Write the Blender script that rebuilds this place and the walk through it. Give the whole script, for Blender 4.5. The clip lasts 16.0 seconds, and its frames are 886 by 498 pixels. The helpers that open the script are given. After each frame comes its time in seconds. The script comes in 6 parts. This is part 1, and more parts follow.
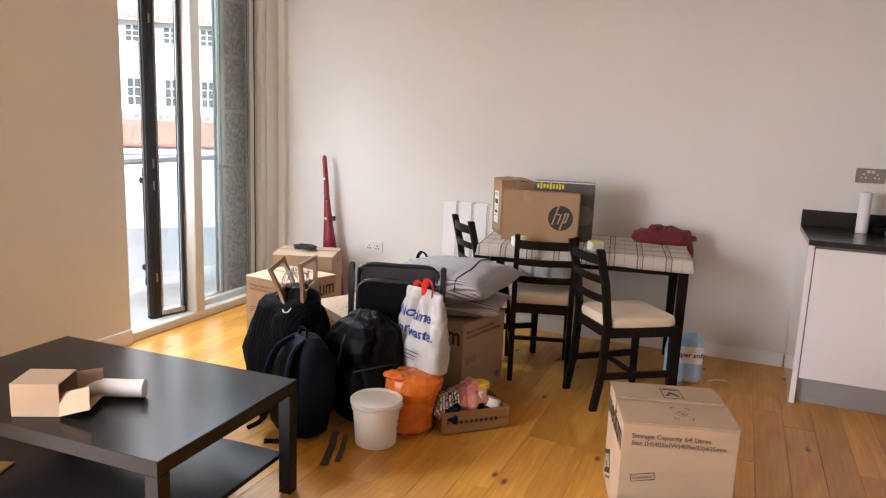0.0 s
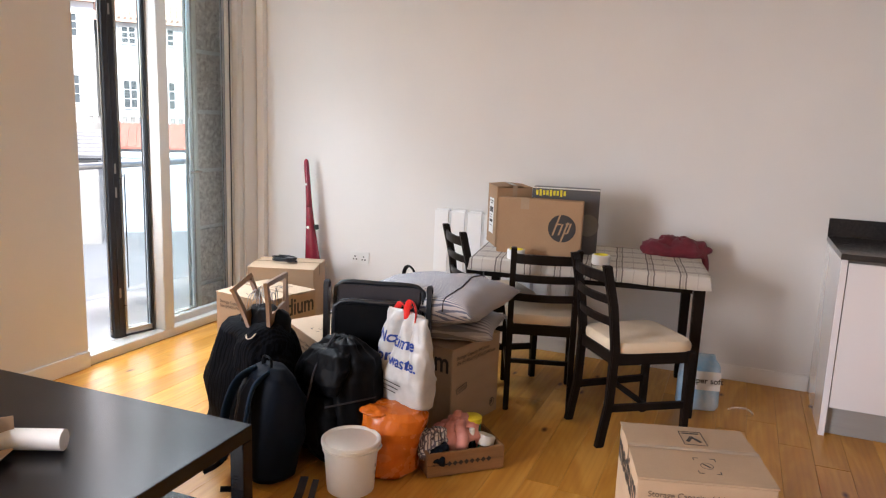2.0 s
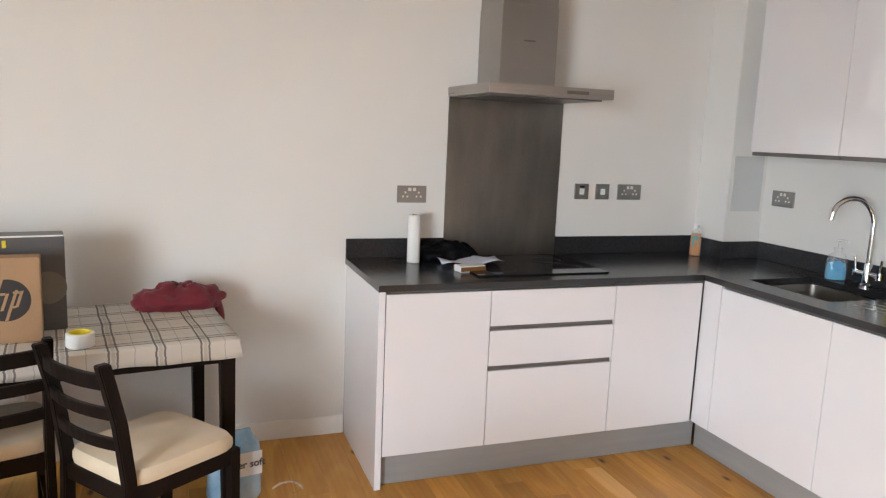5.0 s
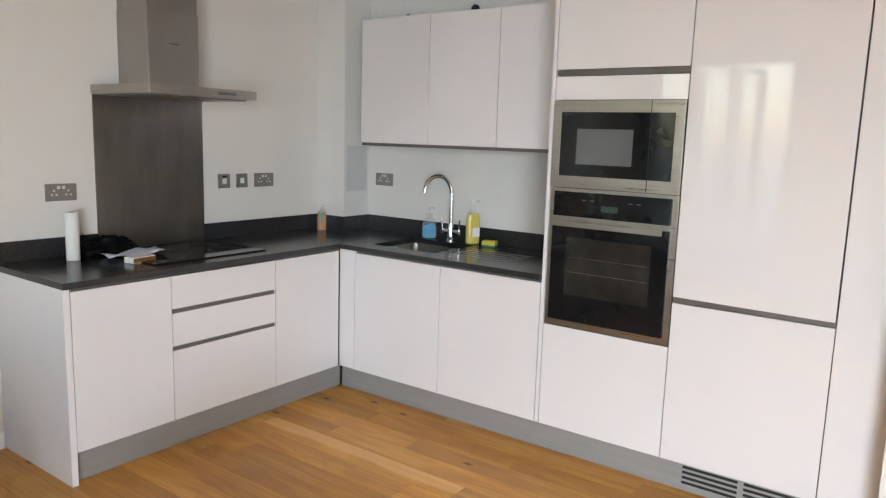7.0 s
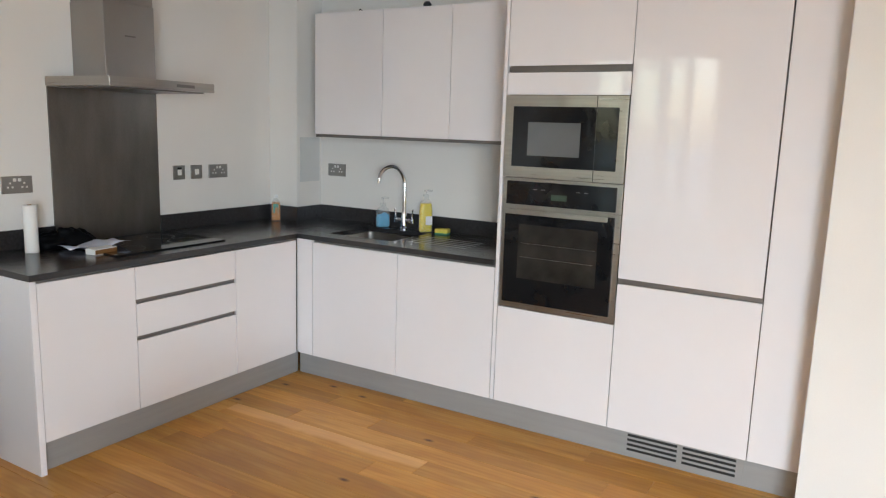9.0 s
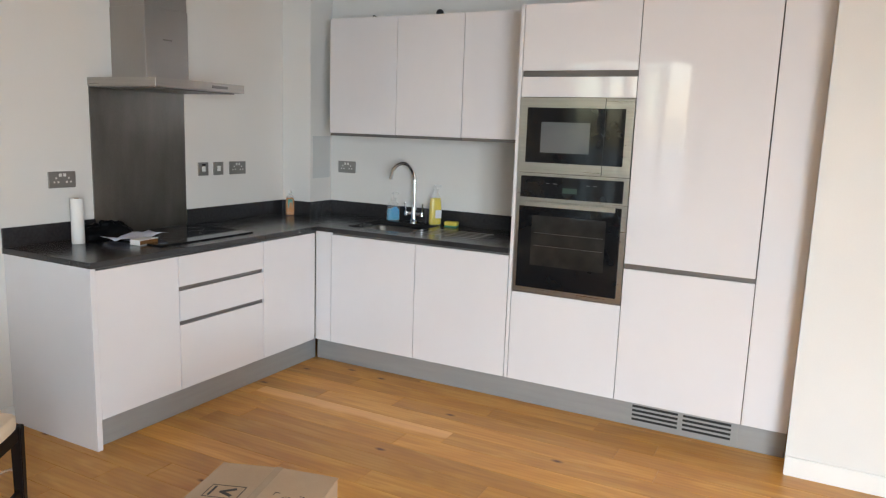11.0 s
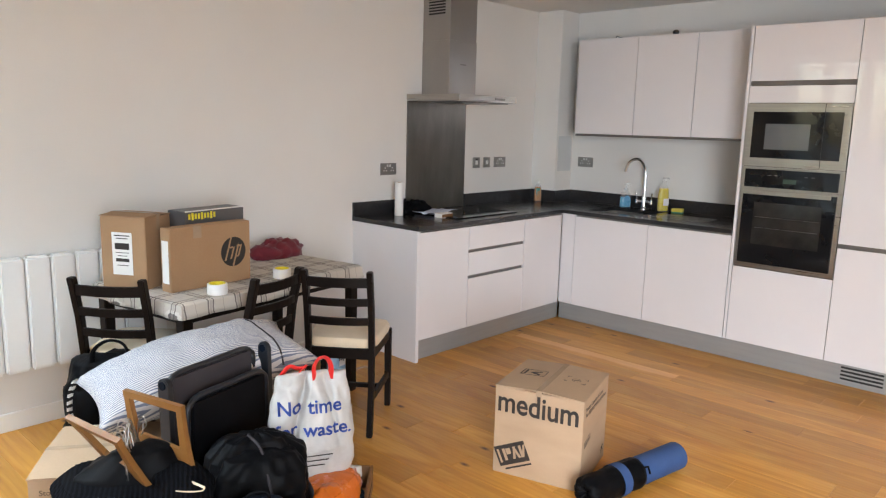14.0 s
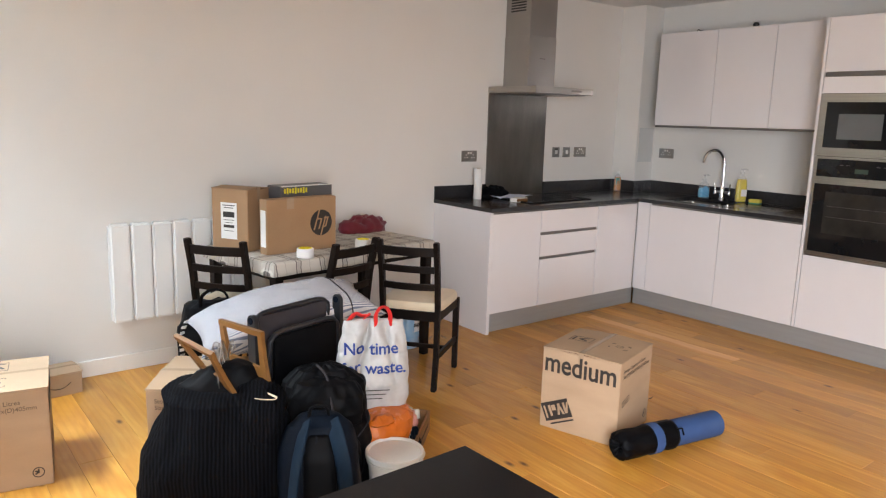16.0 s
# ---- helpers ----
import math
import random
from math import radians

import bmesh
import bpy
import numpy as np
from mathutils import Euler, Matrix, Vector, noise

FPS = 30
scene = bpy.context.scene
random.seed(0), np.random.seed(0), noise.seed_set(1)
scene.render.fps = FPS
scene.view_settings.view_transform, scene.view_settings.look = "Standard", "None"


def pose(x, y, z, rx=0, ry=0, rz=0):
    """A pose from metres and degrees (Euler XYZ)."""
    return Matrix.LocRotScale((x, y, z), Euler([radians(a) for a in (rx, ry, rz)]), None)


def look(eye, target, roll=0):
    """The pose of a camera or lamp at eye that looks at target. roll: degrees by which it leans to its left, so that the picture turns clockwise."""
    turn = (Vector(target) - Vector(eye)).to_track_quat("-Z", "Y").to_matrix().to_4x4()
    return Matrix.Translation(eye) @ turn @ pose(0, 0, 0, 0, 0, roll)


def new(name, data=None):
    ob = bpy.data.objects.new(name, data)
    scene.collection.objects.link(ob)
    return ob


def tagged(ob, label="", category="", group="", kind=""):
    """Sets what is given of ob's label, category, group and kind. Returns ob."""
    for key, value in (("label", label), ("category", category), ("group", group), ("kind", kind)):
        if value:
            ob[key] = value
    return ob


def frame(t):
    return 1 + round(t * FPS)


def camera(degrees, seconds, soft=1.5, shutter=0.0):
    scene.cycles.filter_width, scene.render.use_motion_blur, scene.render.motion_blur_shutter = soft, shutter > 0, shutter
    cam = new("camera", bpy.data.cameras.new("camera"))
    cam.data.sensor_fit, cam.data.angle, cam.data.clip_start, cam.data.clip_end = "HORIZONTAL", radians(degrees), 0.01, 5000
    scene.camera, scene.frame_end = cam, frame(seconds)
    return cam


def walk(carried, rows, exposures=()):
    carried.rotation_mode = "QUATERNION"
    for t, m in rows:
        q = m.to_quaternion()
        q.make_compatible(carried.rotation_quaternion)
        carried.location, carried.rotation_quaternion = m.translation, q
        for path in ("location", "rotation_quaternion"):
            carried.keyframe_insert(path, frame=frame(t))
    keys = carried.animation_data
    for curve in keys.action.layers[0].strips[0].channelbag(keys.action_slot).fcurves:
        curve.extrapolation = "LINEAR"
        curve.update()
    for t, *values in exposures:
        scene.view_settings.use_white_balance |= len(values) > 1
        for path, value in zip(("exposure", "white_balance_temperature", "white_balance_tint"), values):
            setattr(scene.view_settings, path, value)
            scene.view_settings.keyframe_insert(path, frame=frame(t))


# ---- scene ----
cam = camera(63.5, 16.0, 1.2)
PATH = [
    (0, (-0.621, -4.774, 1.446), (-1.365, -2.953, 1.085), 2.3),
    (0.5, (-0.672, -4.776, 1.45), (-1.418, -2.955, 1.091), 2.3),
    (1, (-0.687, -4.669, 1.438), (-1.436, -2.849, 1.08), 2.2),
    (1.5, (-0.697, -4.492, 1.441), (-1.448, -2.673, 1.086), 2.2),
    (2, (-0.72, -4.367, 1.433), (-1.467, -2.546, 1.079), 2.2),
    (2.5, (-0.788, -4.21, 1.444), (-1.5, -2.375, 1.091), 2.2),
    (3, (-0.811, -4.016, 1.45), (-1.441, -2.152, 1.095), 2.2),
    (3.5, (-0.81, -3.745, 1.444), (-1.262, -1.829, 1.093), 2.4),
    (4, (-0.82, -3.553, 1.463), (-1.007, -1.592, 1.118), 2.9),
    (4.5, (-0.919, -3.406, 1.492), (-0.678, -1.449, 1.156), 3.3),
    (5, (-0.993, -3.397, 1.513), (-0.314, -1.543, 1.196), 2.4),
    (7.5, (-1.808, -3.599, 1.544), (-0.145, -2.533, 1.228), 1.9),
    (8, (-1.861, -3.581, 1.553), (-0.182, -2.543, 1.227), 1.8),
    (8.5, (-1.86, -3.587, 1.552), (-0.173, -2.563, 1.221), 1.8),
    (11, (-2.295, -3.466, 1.531), (-0.544, -2.556, 1.204), 2.0),
    (11.5, (-2.511, -3.439, 1.527), (-0.763, -2.524, 1.199), 2.0),
    (11.6, (-2.559, -3.425, 1.543), (-0.814, -2.505, 1.21), 2.1),
    (12, (-2.821, -3.408, 1.521), (-1.099, -2.445, 1.195), 2.0),
    (12.5, (-3.084, -3.428, 1.539), (-1.418, -2.374, 1.203), 1.9),
    (13, (-3.203, -3.504, 1.519), (-1.608, -2.345, 1.18), 1.8),
    (13.5, (-3.311, -3.633, 1.527), (-1.796, -2.373, 1.186), 1.6),
    (14, (-3.403, -3.792, 1.541), (-1.961, -2.45, 1.196), 1.5),
    (14.5, (-3.435, -3.974, 1.528), (-2.056, -2.567, 1.184), 1.5),
    (15, (-3.493, -4.151, 1.499), (-2.177, -2.686, 1.15), 1.6),
    (15.5, (-3.503, -4.256, 1.493), (-2.246, -2.741, 1.14), 1.7),
    (16, (-3.503, -4.243, 1.492), (-2.284, -2.699, 1.133), 1.7),
]
EXPOSURES = [(0.0, 1.58, 6280, 13), (2.5, 1.57, 6080, 12), (3.9, 1.67, 6200, 12), (4.5, 1.84, 6500, 11), (5.0, 1.94, 5850, 3), (8.0, 1.67, 5750, 0), (12.0, 1.72, 5720, 0), (14.0, 1.62, 5950, 5), (16.0, 1.53, 6180, 8)]
walk(cam, [(t, look(eye, target, roll)) for t, eye, target, roll in PATH], EXPOSURES)
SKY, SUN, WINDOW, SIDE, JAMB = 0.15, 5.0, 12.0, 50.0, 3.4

from mathutils.bvhtree import BVHTree

# ---- world and light ----
world = bpy.data.worlds.new("sky")
scene.world = world
world.use_nodes = True
wn = world.node_tree.nodes
sky = wn.new("ShaderNodeTexSky")
sky.sky_type, sky.sun_disc = "NISHITA", False
sky.sun_elevation, sky.sun_rotation, sky.dust_density = radians(42), radians(300), 3.0
world.node_tree.links.new(sky.outputs["Color"], wn["Background"].inputs["Color"])
wn["Background"].inputs["Strength"].default_value = SKY
sun_data = bpy.data.lights.new("sun", "SUN")
sun_data.energy, sun_data.angle, sun_data.color = SUN, radians(20), (1.0, 0.96, 0.9)
sun = new("sun", sun_data)
sun.matrix_world = look((0, 0, 30), (-20, 24, 0))
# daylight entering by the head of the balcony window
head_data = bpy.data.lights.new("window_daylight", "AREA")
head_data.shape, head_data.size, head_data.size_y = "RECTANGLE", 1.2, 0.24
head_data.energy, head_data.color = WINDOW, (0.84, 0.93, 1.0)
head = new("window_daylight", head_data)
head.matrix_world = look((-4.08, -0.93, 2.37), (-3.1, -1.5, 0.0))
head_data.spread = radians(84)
# daylight entering past the south jamb of the balcony window
jamb_data = bpy.data.lights.new("jamb_daylight", "AREA")
jamb_data.shape, jamb_data.size, jamb_data.size_y = "RECTANGLE", 0.06, 1.7
jamb_data.energy, jamb_data.color = JAMB, (0.88, 0.95, 1.0)
jamb = new("jamb_daylight", jamb_data)
jamb.matrix_world = look((-4.06, -1.545, 0.95), (-3.0, 0.0, 0.75))
jamb_data.spread = radians(132)
# area lamp added in an assumed, unseen second opening, south along the same wall
side_data = bpy.data.lights.new("unseen_side_daylight", "AREA")
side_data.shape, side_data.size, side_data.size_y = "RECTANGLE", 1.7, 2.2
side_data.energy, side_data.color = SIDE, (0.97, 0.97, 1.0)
side = new("unseen_side_daylight", side_data)
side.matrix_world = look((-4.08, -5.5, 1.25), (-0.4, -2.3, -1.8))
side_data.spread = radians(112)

# ---- materials ----
def nodes_of(name):
    m = bpy.data.materials.new(name)
    m.use_nodes = True
    nt = m.node_tree
    return m, nt.nodes, nt.links, nt.nodes["Principled BSDF"]


def surf(name, c1, c2=None, rough=0.5, metal=0.0, scale=6.0, fine=90.0, bump=0.1, stretch=(1, 1, 1), rough_var=0.08, spec=0.5, sheen=0.0, coat=0.0, objvar=0.0, trans=0.0):
    """Two-scale mottled surface: broad blotches in colour and gloss, fine grain in relief."""
    m, n, l, p = nodes_of(name)
    c2 = c2 or tuple(min(1.0, c * 1.12) for c in c1)
    co = n.new("ShaderNodeTexCoord")
    mp = n.new("ShaderNodeMapping")
    mp.inputs["Scale"].default_value = stretch
    l.new(co.outputs["Object"], mp.inputs["Vector"])
    big = n.new("ShaderNodeTexNoise")
    big.inputs["Scale"].default_value, big.inputs["Detail"].default_value = scale, 6.0
    l.new(mp.outputs[0], big.inputs["Vector"])
    small = n.new("ShaderNodeTexNoise")
    small.inputs["Scale"].default_value, small.inputs["Detail"].default_value = fine, 3.0
    l.new(mp.outputs[0], small.inputs["Vector"])
    add = n.new("ShaderNodeMath")
    add.operation = "MULTIPLY_ADD"
    add.inputs[1].default_value = 0.3
    l.new(small.outputs["Fac"], add.inputs[0])
    l.new(big.outputs["Fac"], add.inputs[2])
    ramp = n.new("ShaderNodeValToRGB")
    ramp.color_ramp.elements[0].position, ramp.color_ramp.elements[1].position = 0.38, 0.92
    ramp.color_ramp.elements[0].color, ramp.color_ramp.elements[1].color = (*c1, 1), (*c2, 1)
    l.new(add.outputs[0], ramp.inputs["Fac"])
    out = ramp.outputs["Color"]
    if objvar:
        info, hsv = n.new("ShaderNodeObjectInfo"), n.new("ShaderNodeHueSaturation")
        mr = n.new("ShaderNodeMapRange")
        mr.inputs["To Min"].default_value, mr.inputs["To Max"].default_value = 1 - objvar, 1 + objvar
        l.new(info.outputs["Random"], mr.inputs["Value"])
        l.new(mr.outputs[0], hsv.inputs["Value"])
        l.new(out, hsv.inputs["Color"])
        out = hsv.outputs["Color"]
    l.new(out, p.inputs["Base Color"])
    rr = n.new("ShaderNodeMapRange")
    rr.inputs["To Min"].default_value, rr.inputs["To Max"].default_value = max(0.02, rough - rough_var), min(1, rough + rough_var)
    l.new(big.outputs["Fac"], rr.inputs["Value"])
    l.new(rr.outputs[0], p.inputs["Roughness"])
    p.inputs["Metallic"].default_value = metal
    p.inputs["Specular IOR Level"].default_value = spec
    p.inputs["Sheen Weight"].default_value = sheen
    p.inputs["Coat Weight"].default_value = coat
    p.inputs["Transmission Weight"].default_value = trans
    if bump:
        b = n.new("ShaderNodeBump")
        b.inputs["Strength"].default_value, b.inputs["Distance"].default_value = bump, 0.004
        l.new(add.outputs[0], b.inputs["Height"])
        l.new(b.outputs[0], p.inputs["Normal"])
    return m


def stripes(name, ground, bands, axes, period, rough=0.85):
    """Woven cloth with coloured bands: each axis repeats with its period; bands are (from, to, strength)."""
    m, n, l, p = nodes_of(name)
    co, sep = n.new("ShaderNodeTexCoord"), n.new("ShaderNodeSeparateXYZ")
    wob, mixv = n.new("ShaderNodeTexNoise"), n.new("ShaderNodeMixRGB")
    wob.inputs["Scale"].default_value = 5.0
    mixv.blend_type, mixv.inputs["Fac"].default_value = "ADD", 0.012
    l.new(co.outputs["Object"], mixv.inputs[1])
    l.new(wob.outputs["Color"], mixv.inputs[2])
    l.new(mixv.outputs[0], sep.inputs[0])
    col = n.new("ShaderNodeMixRGB")
    col.inputs["Fac"].default_value = 0
    col.inputs[1].default_value = (*ground, 1)
    out = col.outputs[0]
    for ax in axes:
        mod = n.new("ShaderNodeMath")
        mod.operation = "FLOORED_MODULO"
        mod.inputs[1].default_value = period
        l.new(sep.outputs[ax], mod.inputs[0])
        for a, b, strength, colour in bands:
            cmp = n.new("ShaderNodeMath")
            cmp.operation = "COMPARE"
            cmp.inputs[1].default_value, cmp.inputs[2].default_value = (a + b) / 2, (b - a) / 2
            l.new(mod.outputs[0], cmp.inputs[0])
            k = n.new("ShaderNodeMath")
            k.operation = "MULTIPLY"
            k.inputs[1].default_value = strength
            l.new(cmp.outputs[0], k.inputs[0])
            mx = n.new("ShaderNodeMixRGB")
            mx.inputs[2].default_value = (*colour, 1)
            l.new(k.outputs[0], mx.inputs["Fac"])
            l.new(out, mx.inputs[1])
            out = mx.outputs[0]
    l.new(out, p.inputs["Base Color"])
    p.inputs["Roughness"].default_value = rough
    p.inputs["Specular IOR Level"].default_value = 0.06
    w1 = n.new("ShaderNodeTexNoise")
    w1.inputs["Scale"].default_value, w1.inputs["Detail"].default_value = 260.0, 2.0
    l.new(co.outputs["Object"], w1.inputs["Vector"])
    b = n.new("ShaderNodeBump")
    b.inputs["Strength"].default_value, b.inputs["Distance"].default_value = 0.25, 0.002
    l.new(w1.outputs["Fac"], b.inputs["Height"])
    l.new(b.outputs[0], p.inputs["Normal"])
    return m


def oak(name, tone=1.0, sap=0.0):
    """Oiled oak boards: cathedral grain along y, pores, knots with dark hearts, pale sapwood; tone differs from board to board."""
    m, n, l, p = nodes_of(name)
    co, info = n.new("ShaderNodeTexCoord"), n.new("ShaderNodeObjectInfo")
    off, sc = n.new("ShaderNodeVectorMath"), n.new("ShaderNodeMapping")
    off.operation = "ADD"
    cmb = n.new("ShaderNodeCombineXYZ")
    k = n.new("ShaderNodeMath")
    k.operation = "MULTIPLY"
    k.inputs[1].default_value = 37.0
    l.new(info.outputs["Random"], k.inputs[0])
    for i in range(3):
        l.new(k.outputs[0], cmb.inputs[i])
    l.new(co.outputs["Object"], off.inputs[0])
    l.new(cmb.outputs[0], off.inputs[1])
    sc.inputs["Scale"].default_value = (5.0, 0.8, 5.0)
    l.new(off.outputs[0], sc.inputs["Vector"])
    grain = n.new("ShaderNodeTexNoise")
    grain.inputs["Scale"].default_value, grain.inputs["Detail"].default_value, grain.inputs["Distortion"].default_value = 1.5, 3.5, 2.2
    l.new(sc.outputs[0], grain.inputs["Vector"])
    sc2 = n.new("ShaderNodeMapping")
    sc2.inputs["Scale"].default_value = (38.0, 1.6, 38.0)
    l.new(off.outputs[0], sc2.inputs["Vector"])
    pore = n.new("ShaderNodeTexNoise")
    pore.inputs["Scale"].default_value, pore.inputs["Detail"].default_value = 1.5, 4.0
    l.new(sc2.outputs[0], pore.inputs["Vector"])
    ramp = n.new("ShaderNodeValToRGB")
    e = ramp.color_ramp.elements
    e[0].position, e[0].color = 0.24, (0.46, 0.2, 0.03, 1)
    e[1].position, e[1].color = 0.76, (0.65, 0.355, 0.076, 1)
    mid = ramp.color_ramp.elements.new(0.5)
    mid.color = (0.55, 0.265, 0.04, 1)
    l.new(grain.outputs["Fac"], ramp.inputs["Fac"])
    mul = n.new("ShaderNodeMixRGB")
    mul.blend_type, mul.inputs["Fac"].default_value = "MULTIPLY", 0.08
    pr = n.new("ShaderNodeValToRGB")
    pr.color_ramp.elements[0].position, pr.color_ramp.elements[1].position = 0.3, 0.6
    pr.color_ramp.elements[0].color = (0.55, 0.45, 0.36, 1)
    l.new(pore.outputs["Fac"], pr.inputs["Fac"])
    l.new(ramp.outputs[0], mul.inputs[1])
    l.new(pr.outputs[0], mul.inputs[2])
    kn = n.new("ShaderNodeTexVoronoi")
    kn.voronoi_dimensions = "2D"
    kmap = n.new("ShaderNodeMapping")
    kmap.inputs["Scale"].default_value = (4.4, 2.1, 1.0)
    l.new(off.outputs[0], kmap.inputs["Vector"])
    l.new(kmap.outputs[0], kn.inputs["Vector"])
    kn.inputs["Scale"].default_value = 0.9
    kr = n.new("ShaderNodeValToRGB")
    kr.color_ramp.elements[0].position, kr.color_ramp.elements[1].position = 0.014, 0.07
    kr.color_ramp.elements[0].color, kr.color_ramp.elements[1].color = (0.16, 0.07, 0.03, 1), (1, 1, 1, 1)
    l.new(kn.outputs["Distance"], kr.inputs["Fac"])
    m2 = n.new("ShaderNodeMixRGB")
    m2.blend_type = "MULTIPLY"
    pick, keep = n.new("ShaderNodeSeparateColor"), n.new("ShaderNodeMath")
    keep.operation = "GREATER_THAN"
    keep.inputs[1].default_value = 0.66
    l.new(kn.outputs["Color"], pick.inputs[0])
    l.new(pick.outputs[0], keep.inputs[0])
    l.new(keep.outputs[0], m2.inputs["Fac"])
    l.new(mul.outputs[0], m2.inputs[1])
    l.new(kr.outputs[0], m2.inputs[2])
    # annual rings: warped bands across the board
    wmap, wave = n.new("ShaderNodeMapping"), n.new("ShaderNodeTexWave")
    wmap.inputs["Scale"].default_value = (7.0, 0.35, 1.0)
    l.new(off.outputs[0], wmap.inputs["Vector"])
    l.new(wmap.outputs[0], wave.inputs["Vector"])
    wave.wave_type, wave.bands_direction = "BANDS", "X"
    for key, value in (("Scale", 1.6), ("Distortion", 7.0), ("Detail", 3.0), ("Detail Scale", 0.9)):
        wave.inputs[key].default_value = value
    wr_ = n.new("ShaderNodeValToRGB")
    wr_.color_ramp.elements[0].position, wr_.color_ramp.elements[1].position = 0.05, 0.6
    wr_.color_ramp.elements[0].color, wr_.color_ramp.elements[1].color = (0.9, 0.84, 0.76, 1), (1, 1, 1, 1)
    l.new(wave.outputs["Fac"], wr_.inputs["Fac"])
    m3 = n.new("ShaderNodeMixRGB")
    m3.blend_type, m3.inputs["Fac"].default_value = "MULTIPLY", 0.5
    l.new(m2.outputs[0], m3.inputs[1])
    l.new(wr_.outputs[0], m3.inputs[2])
    m2 = m3
    if sap:
        # a strip of sapwood along one edge of the board
        sepx, edge, m4 = n.new("ShaderNodeSeparateXYZ"), n.new("ShaderNodeMapRange"), n.new("ShaderNodeMixRGB")
        l.new(co.outputs["Object"], sepx.inputs[0])
        edge.inputs["From Min"].default_value, edge.inputs["From Max"].default_value = 0.0, 0.022
        edge.inputs["To Max"].default_value = sap
        wob = n.new("ShaderNodeMath")
        wob.operation = "MULTIPLY_ADD"
        wob.inputs[1].default_value = 0.05
        l.new(grain.outputs["Fac"], wob.inputs[0])
        l.new(sepx.outputs[0], wob.inputs[2])
        l.new(wob.outputs[0], edge.inputs["Value"])
        l.new(edge.outputs[0], m4.inputs["Fac"])
        l.new(m2.outputs[0], m4.inputs[1])
        m4.inputs[2].default_value = (0.78, 0.53, 0.24, 1)
        m2 = m4
    hsv, mr = n.new("ShaderNodeHueSaturation"), n.new("ShaderNodeMapRange")
    mr.inputs["To Min"].default_value, mr.inputs["To Max"].default_value = 0.94 * tone, 1.24 * tone
    l.new(info.outputs["Random"], mr.inputs["Value"])
    l.new(mr.outputs[0], hsv.inputs["Value"])
    l.new(m2.outputs[0], hsv.inputs["Color"])
    l.new(hsv.outputs[0], p.inputs["Base Color"])
    p.inputs["Specular IOR Level"].default_value = 0.5
    rr = n.new("ShaderNodeMapRange")
    rr.inputs["To Min"].default_value, rr.inputs["To Max"].default_value = 0.24, 0.44
    l.new(pore.outputs["Fac"], rr.inputs["Value"])
    l.new(rr.outputs[0], p.inputs["Roughness"])
    b = n.new("ShaderNodeBump")
    b.inputs["Strength"].default_value, b.inputs["Distance"].default_value = 0.12, 0.003
    l.new(pore.outputs["Fac"], b.inputs["Height"])
    l.new(b.outputs[0], p.inputs["Normal"])
    return m


def glass(name, colour, rough=0.0, ior=1.45):
    m, n, l, p = nodes_of(name)
    p.inputs["Base Color"].default_value = (*colour, 1)
    p.inputs["Roughness"].default_value, p.inputs["IOR"].default_value = rough, ior
    p.inputs["Transmission Weight"].default_value = 1.0
    return m


PAINT = surf("wall_paint", (0.74, 0.72, 0.69), (0.79, 0.775, 0.745), 0.7, scale=1.3, fine=160, bump=0.04, spec=0.3)
CEIL = surf("ceiling_paint", (0.78, 0.765, 0.74), (0.82, 0.81, 0.79), 0.8, scale=1.1, fine=140, bump=0.03, spec=0.2)
TRIM = surf("trim_paint", (0.82, 0.805, 0.775), (0.86, 0.845, 0.815), 0.4, scale=4, fine=60, bump=0.03)
OAK = oak("oiled_oak")
OAK_DARK = oak("dark_oiled_oak", 0.84)
OAK_PALE = oak("sapwood_oak", 1.04, 0.4)
GLOSS = surf("white_gloss_lacquer", (0.76, 0.74, 0.755), (0.79, 0.77, 0.785), 0.07, scale=1.5, fine=14, bump=0.008, rough_var=0.02, coat=0.6)
CARCASS = surf("white_melamine", (0.74, 0.73, 0.73), (0.78, 0.77, 0.77), 0.35, scale=3, fine=60, bump=0.02)
QUARTZ = surf("dark_grey_quartz", (0.017, 0.016, 0.017), (0.034, 0.032, 0.033), 0.2, scale=70, fine=420, bump=0.02, rough_var=0.05)
STEEL = surf("brushed_steel", (0.17, 0.16, 0.148), (0.27, 0.255, 0.236), 0.36, 1.0, scale=2.2, fine=60, bump=0.01, stretch=(4, 4, 1.2), rough_var=0.05)
STEELC = surf("hood_steel", (0.36, 0.345, 0.325), (0.42, 0.4, 0.38), 0.34, 1.0, scale=1.2, fine=60, bump=0.01, stretch=(3, 3, 1.2), rough_var=0.05)
PLATE = surf("socket_plate_steel", (0.3, 0.29, 0.275), (0.38, 0.365, 0.35), 0.36, 0.9, scale=4, fine=60, bump=0.02)
STEELH = surf("brushed_steel_flat", (0.38, 0.36, 0.33), (0.47, 0.445, 0.41), 0.3, 1.0, scale=2, fine=40, bump=0.04, stretch=(1.5, 1.5, 40))
CHROME = surf("chrome", (0.75, 0.76, 0.78), (0.82, 0.83, 0.85), 0.06, 1.0, scale=4, fine=30, bump=0.0, rough_var=0.03)
ALU = surf("plinth_aluminium", (0.33, 0.335, 0.335), (0.38, 0.385, 0.385), 0.4, 0.3, scale=3, fine=60, bump=0.03, stretch=(1, 1, 12))
CHANNEL = surf("handle_channel", (0.17, 0.158, 0.15), (0.22, 0.205, 0.195), 0.4, 0.7, scale=4, fine=50, bump=0.02)
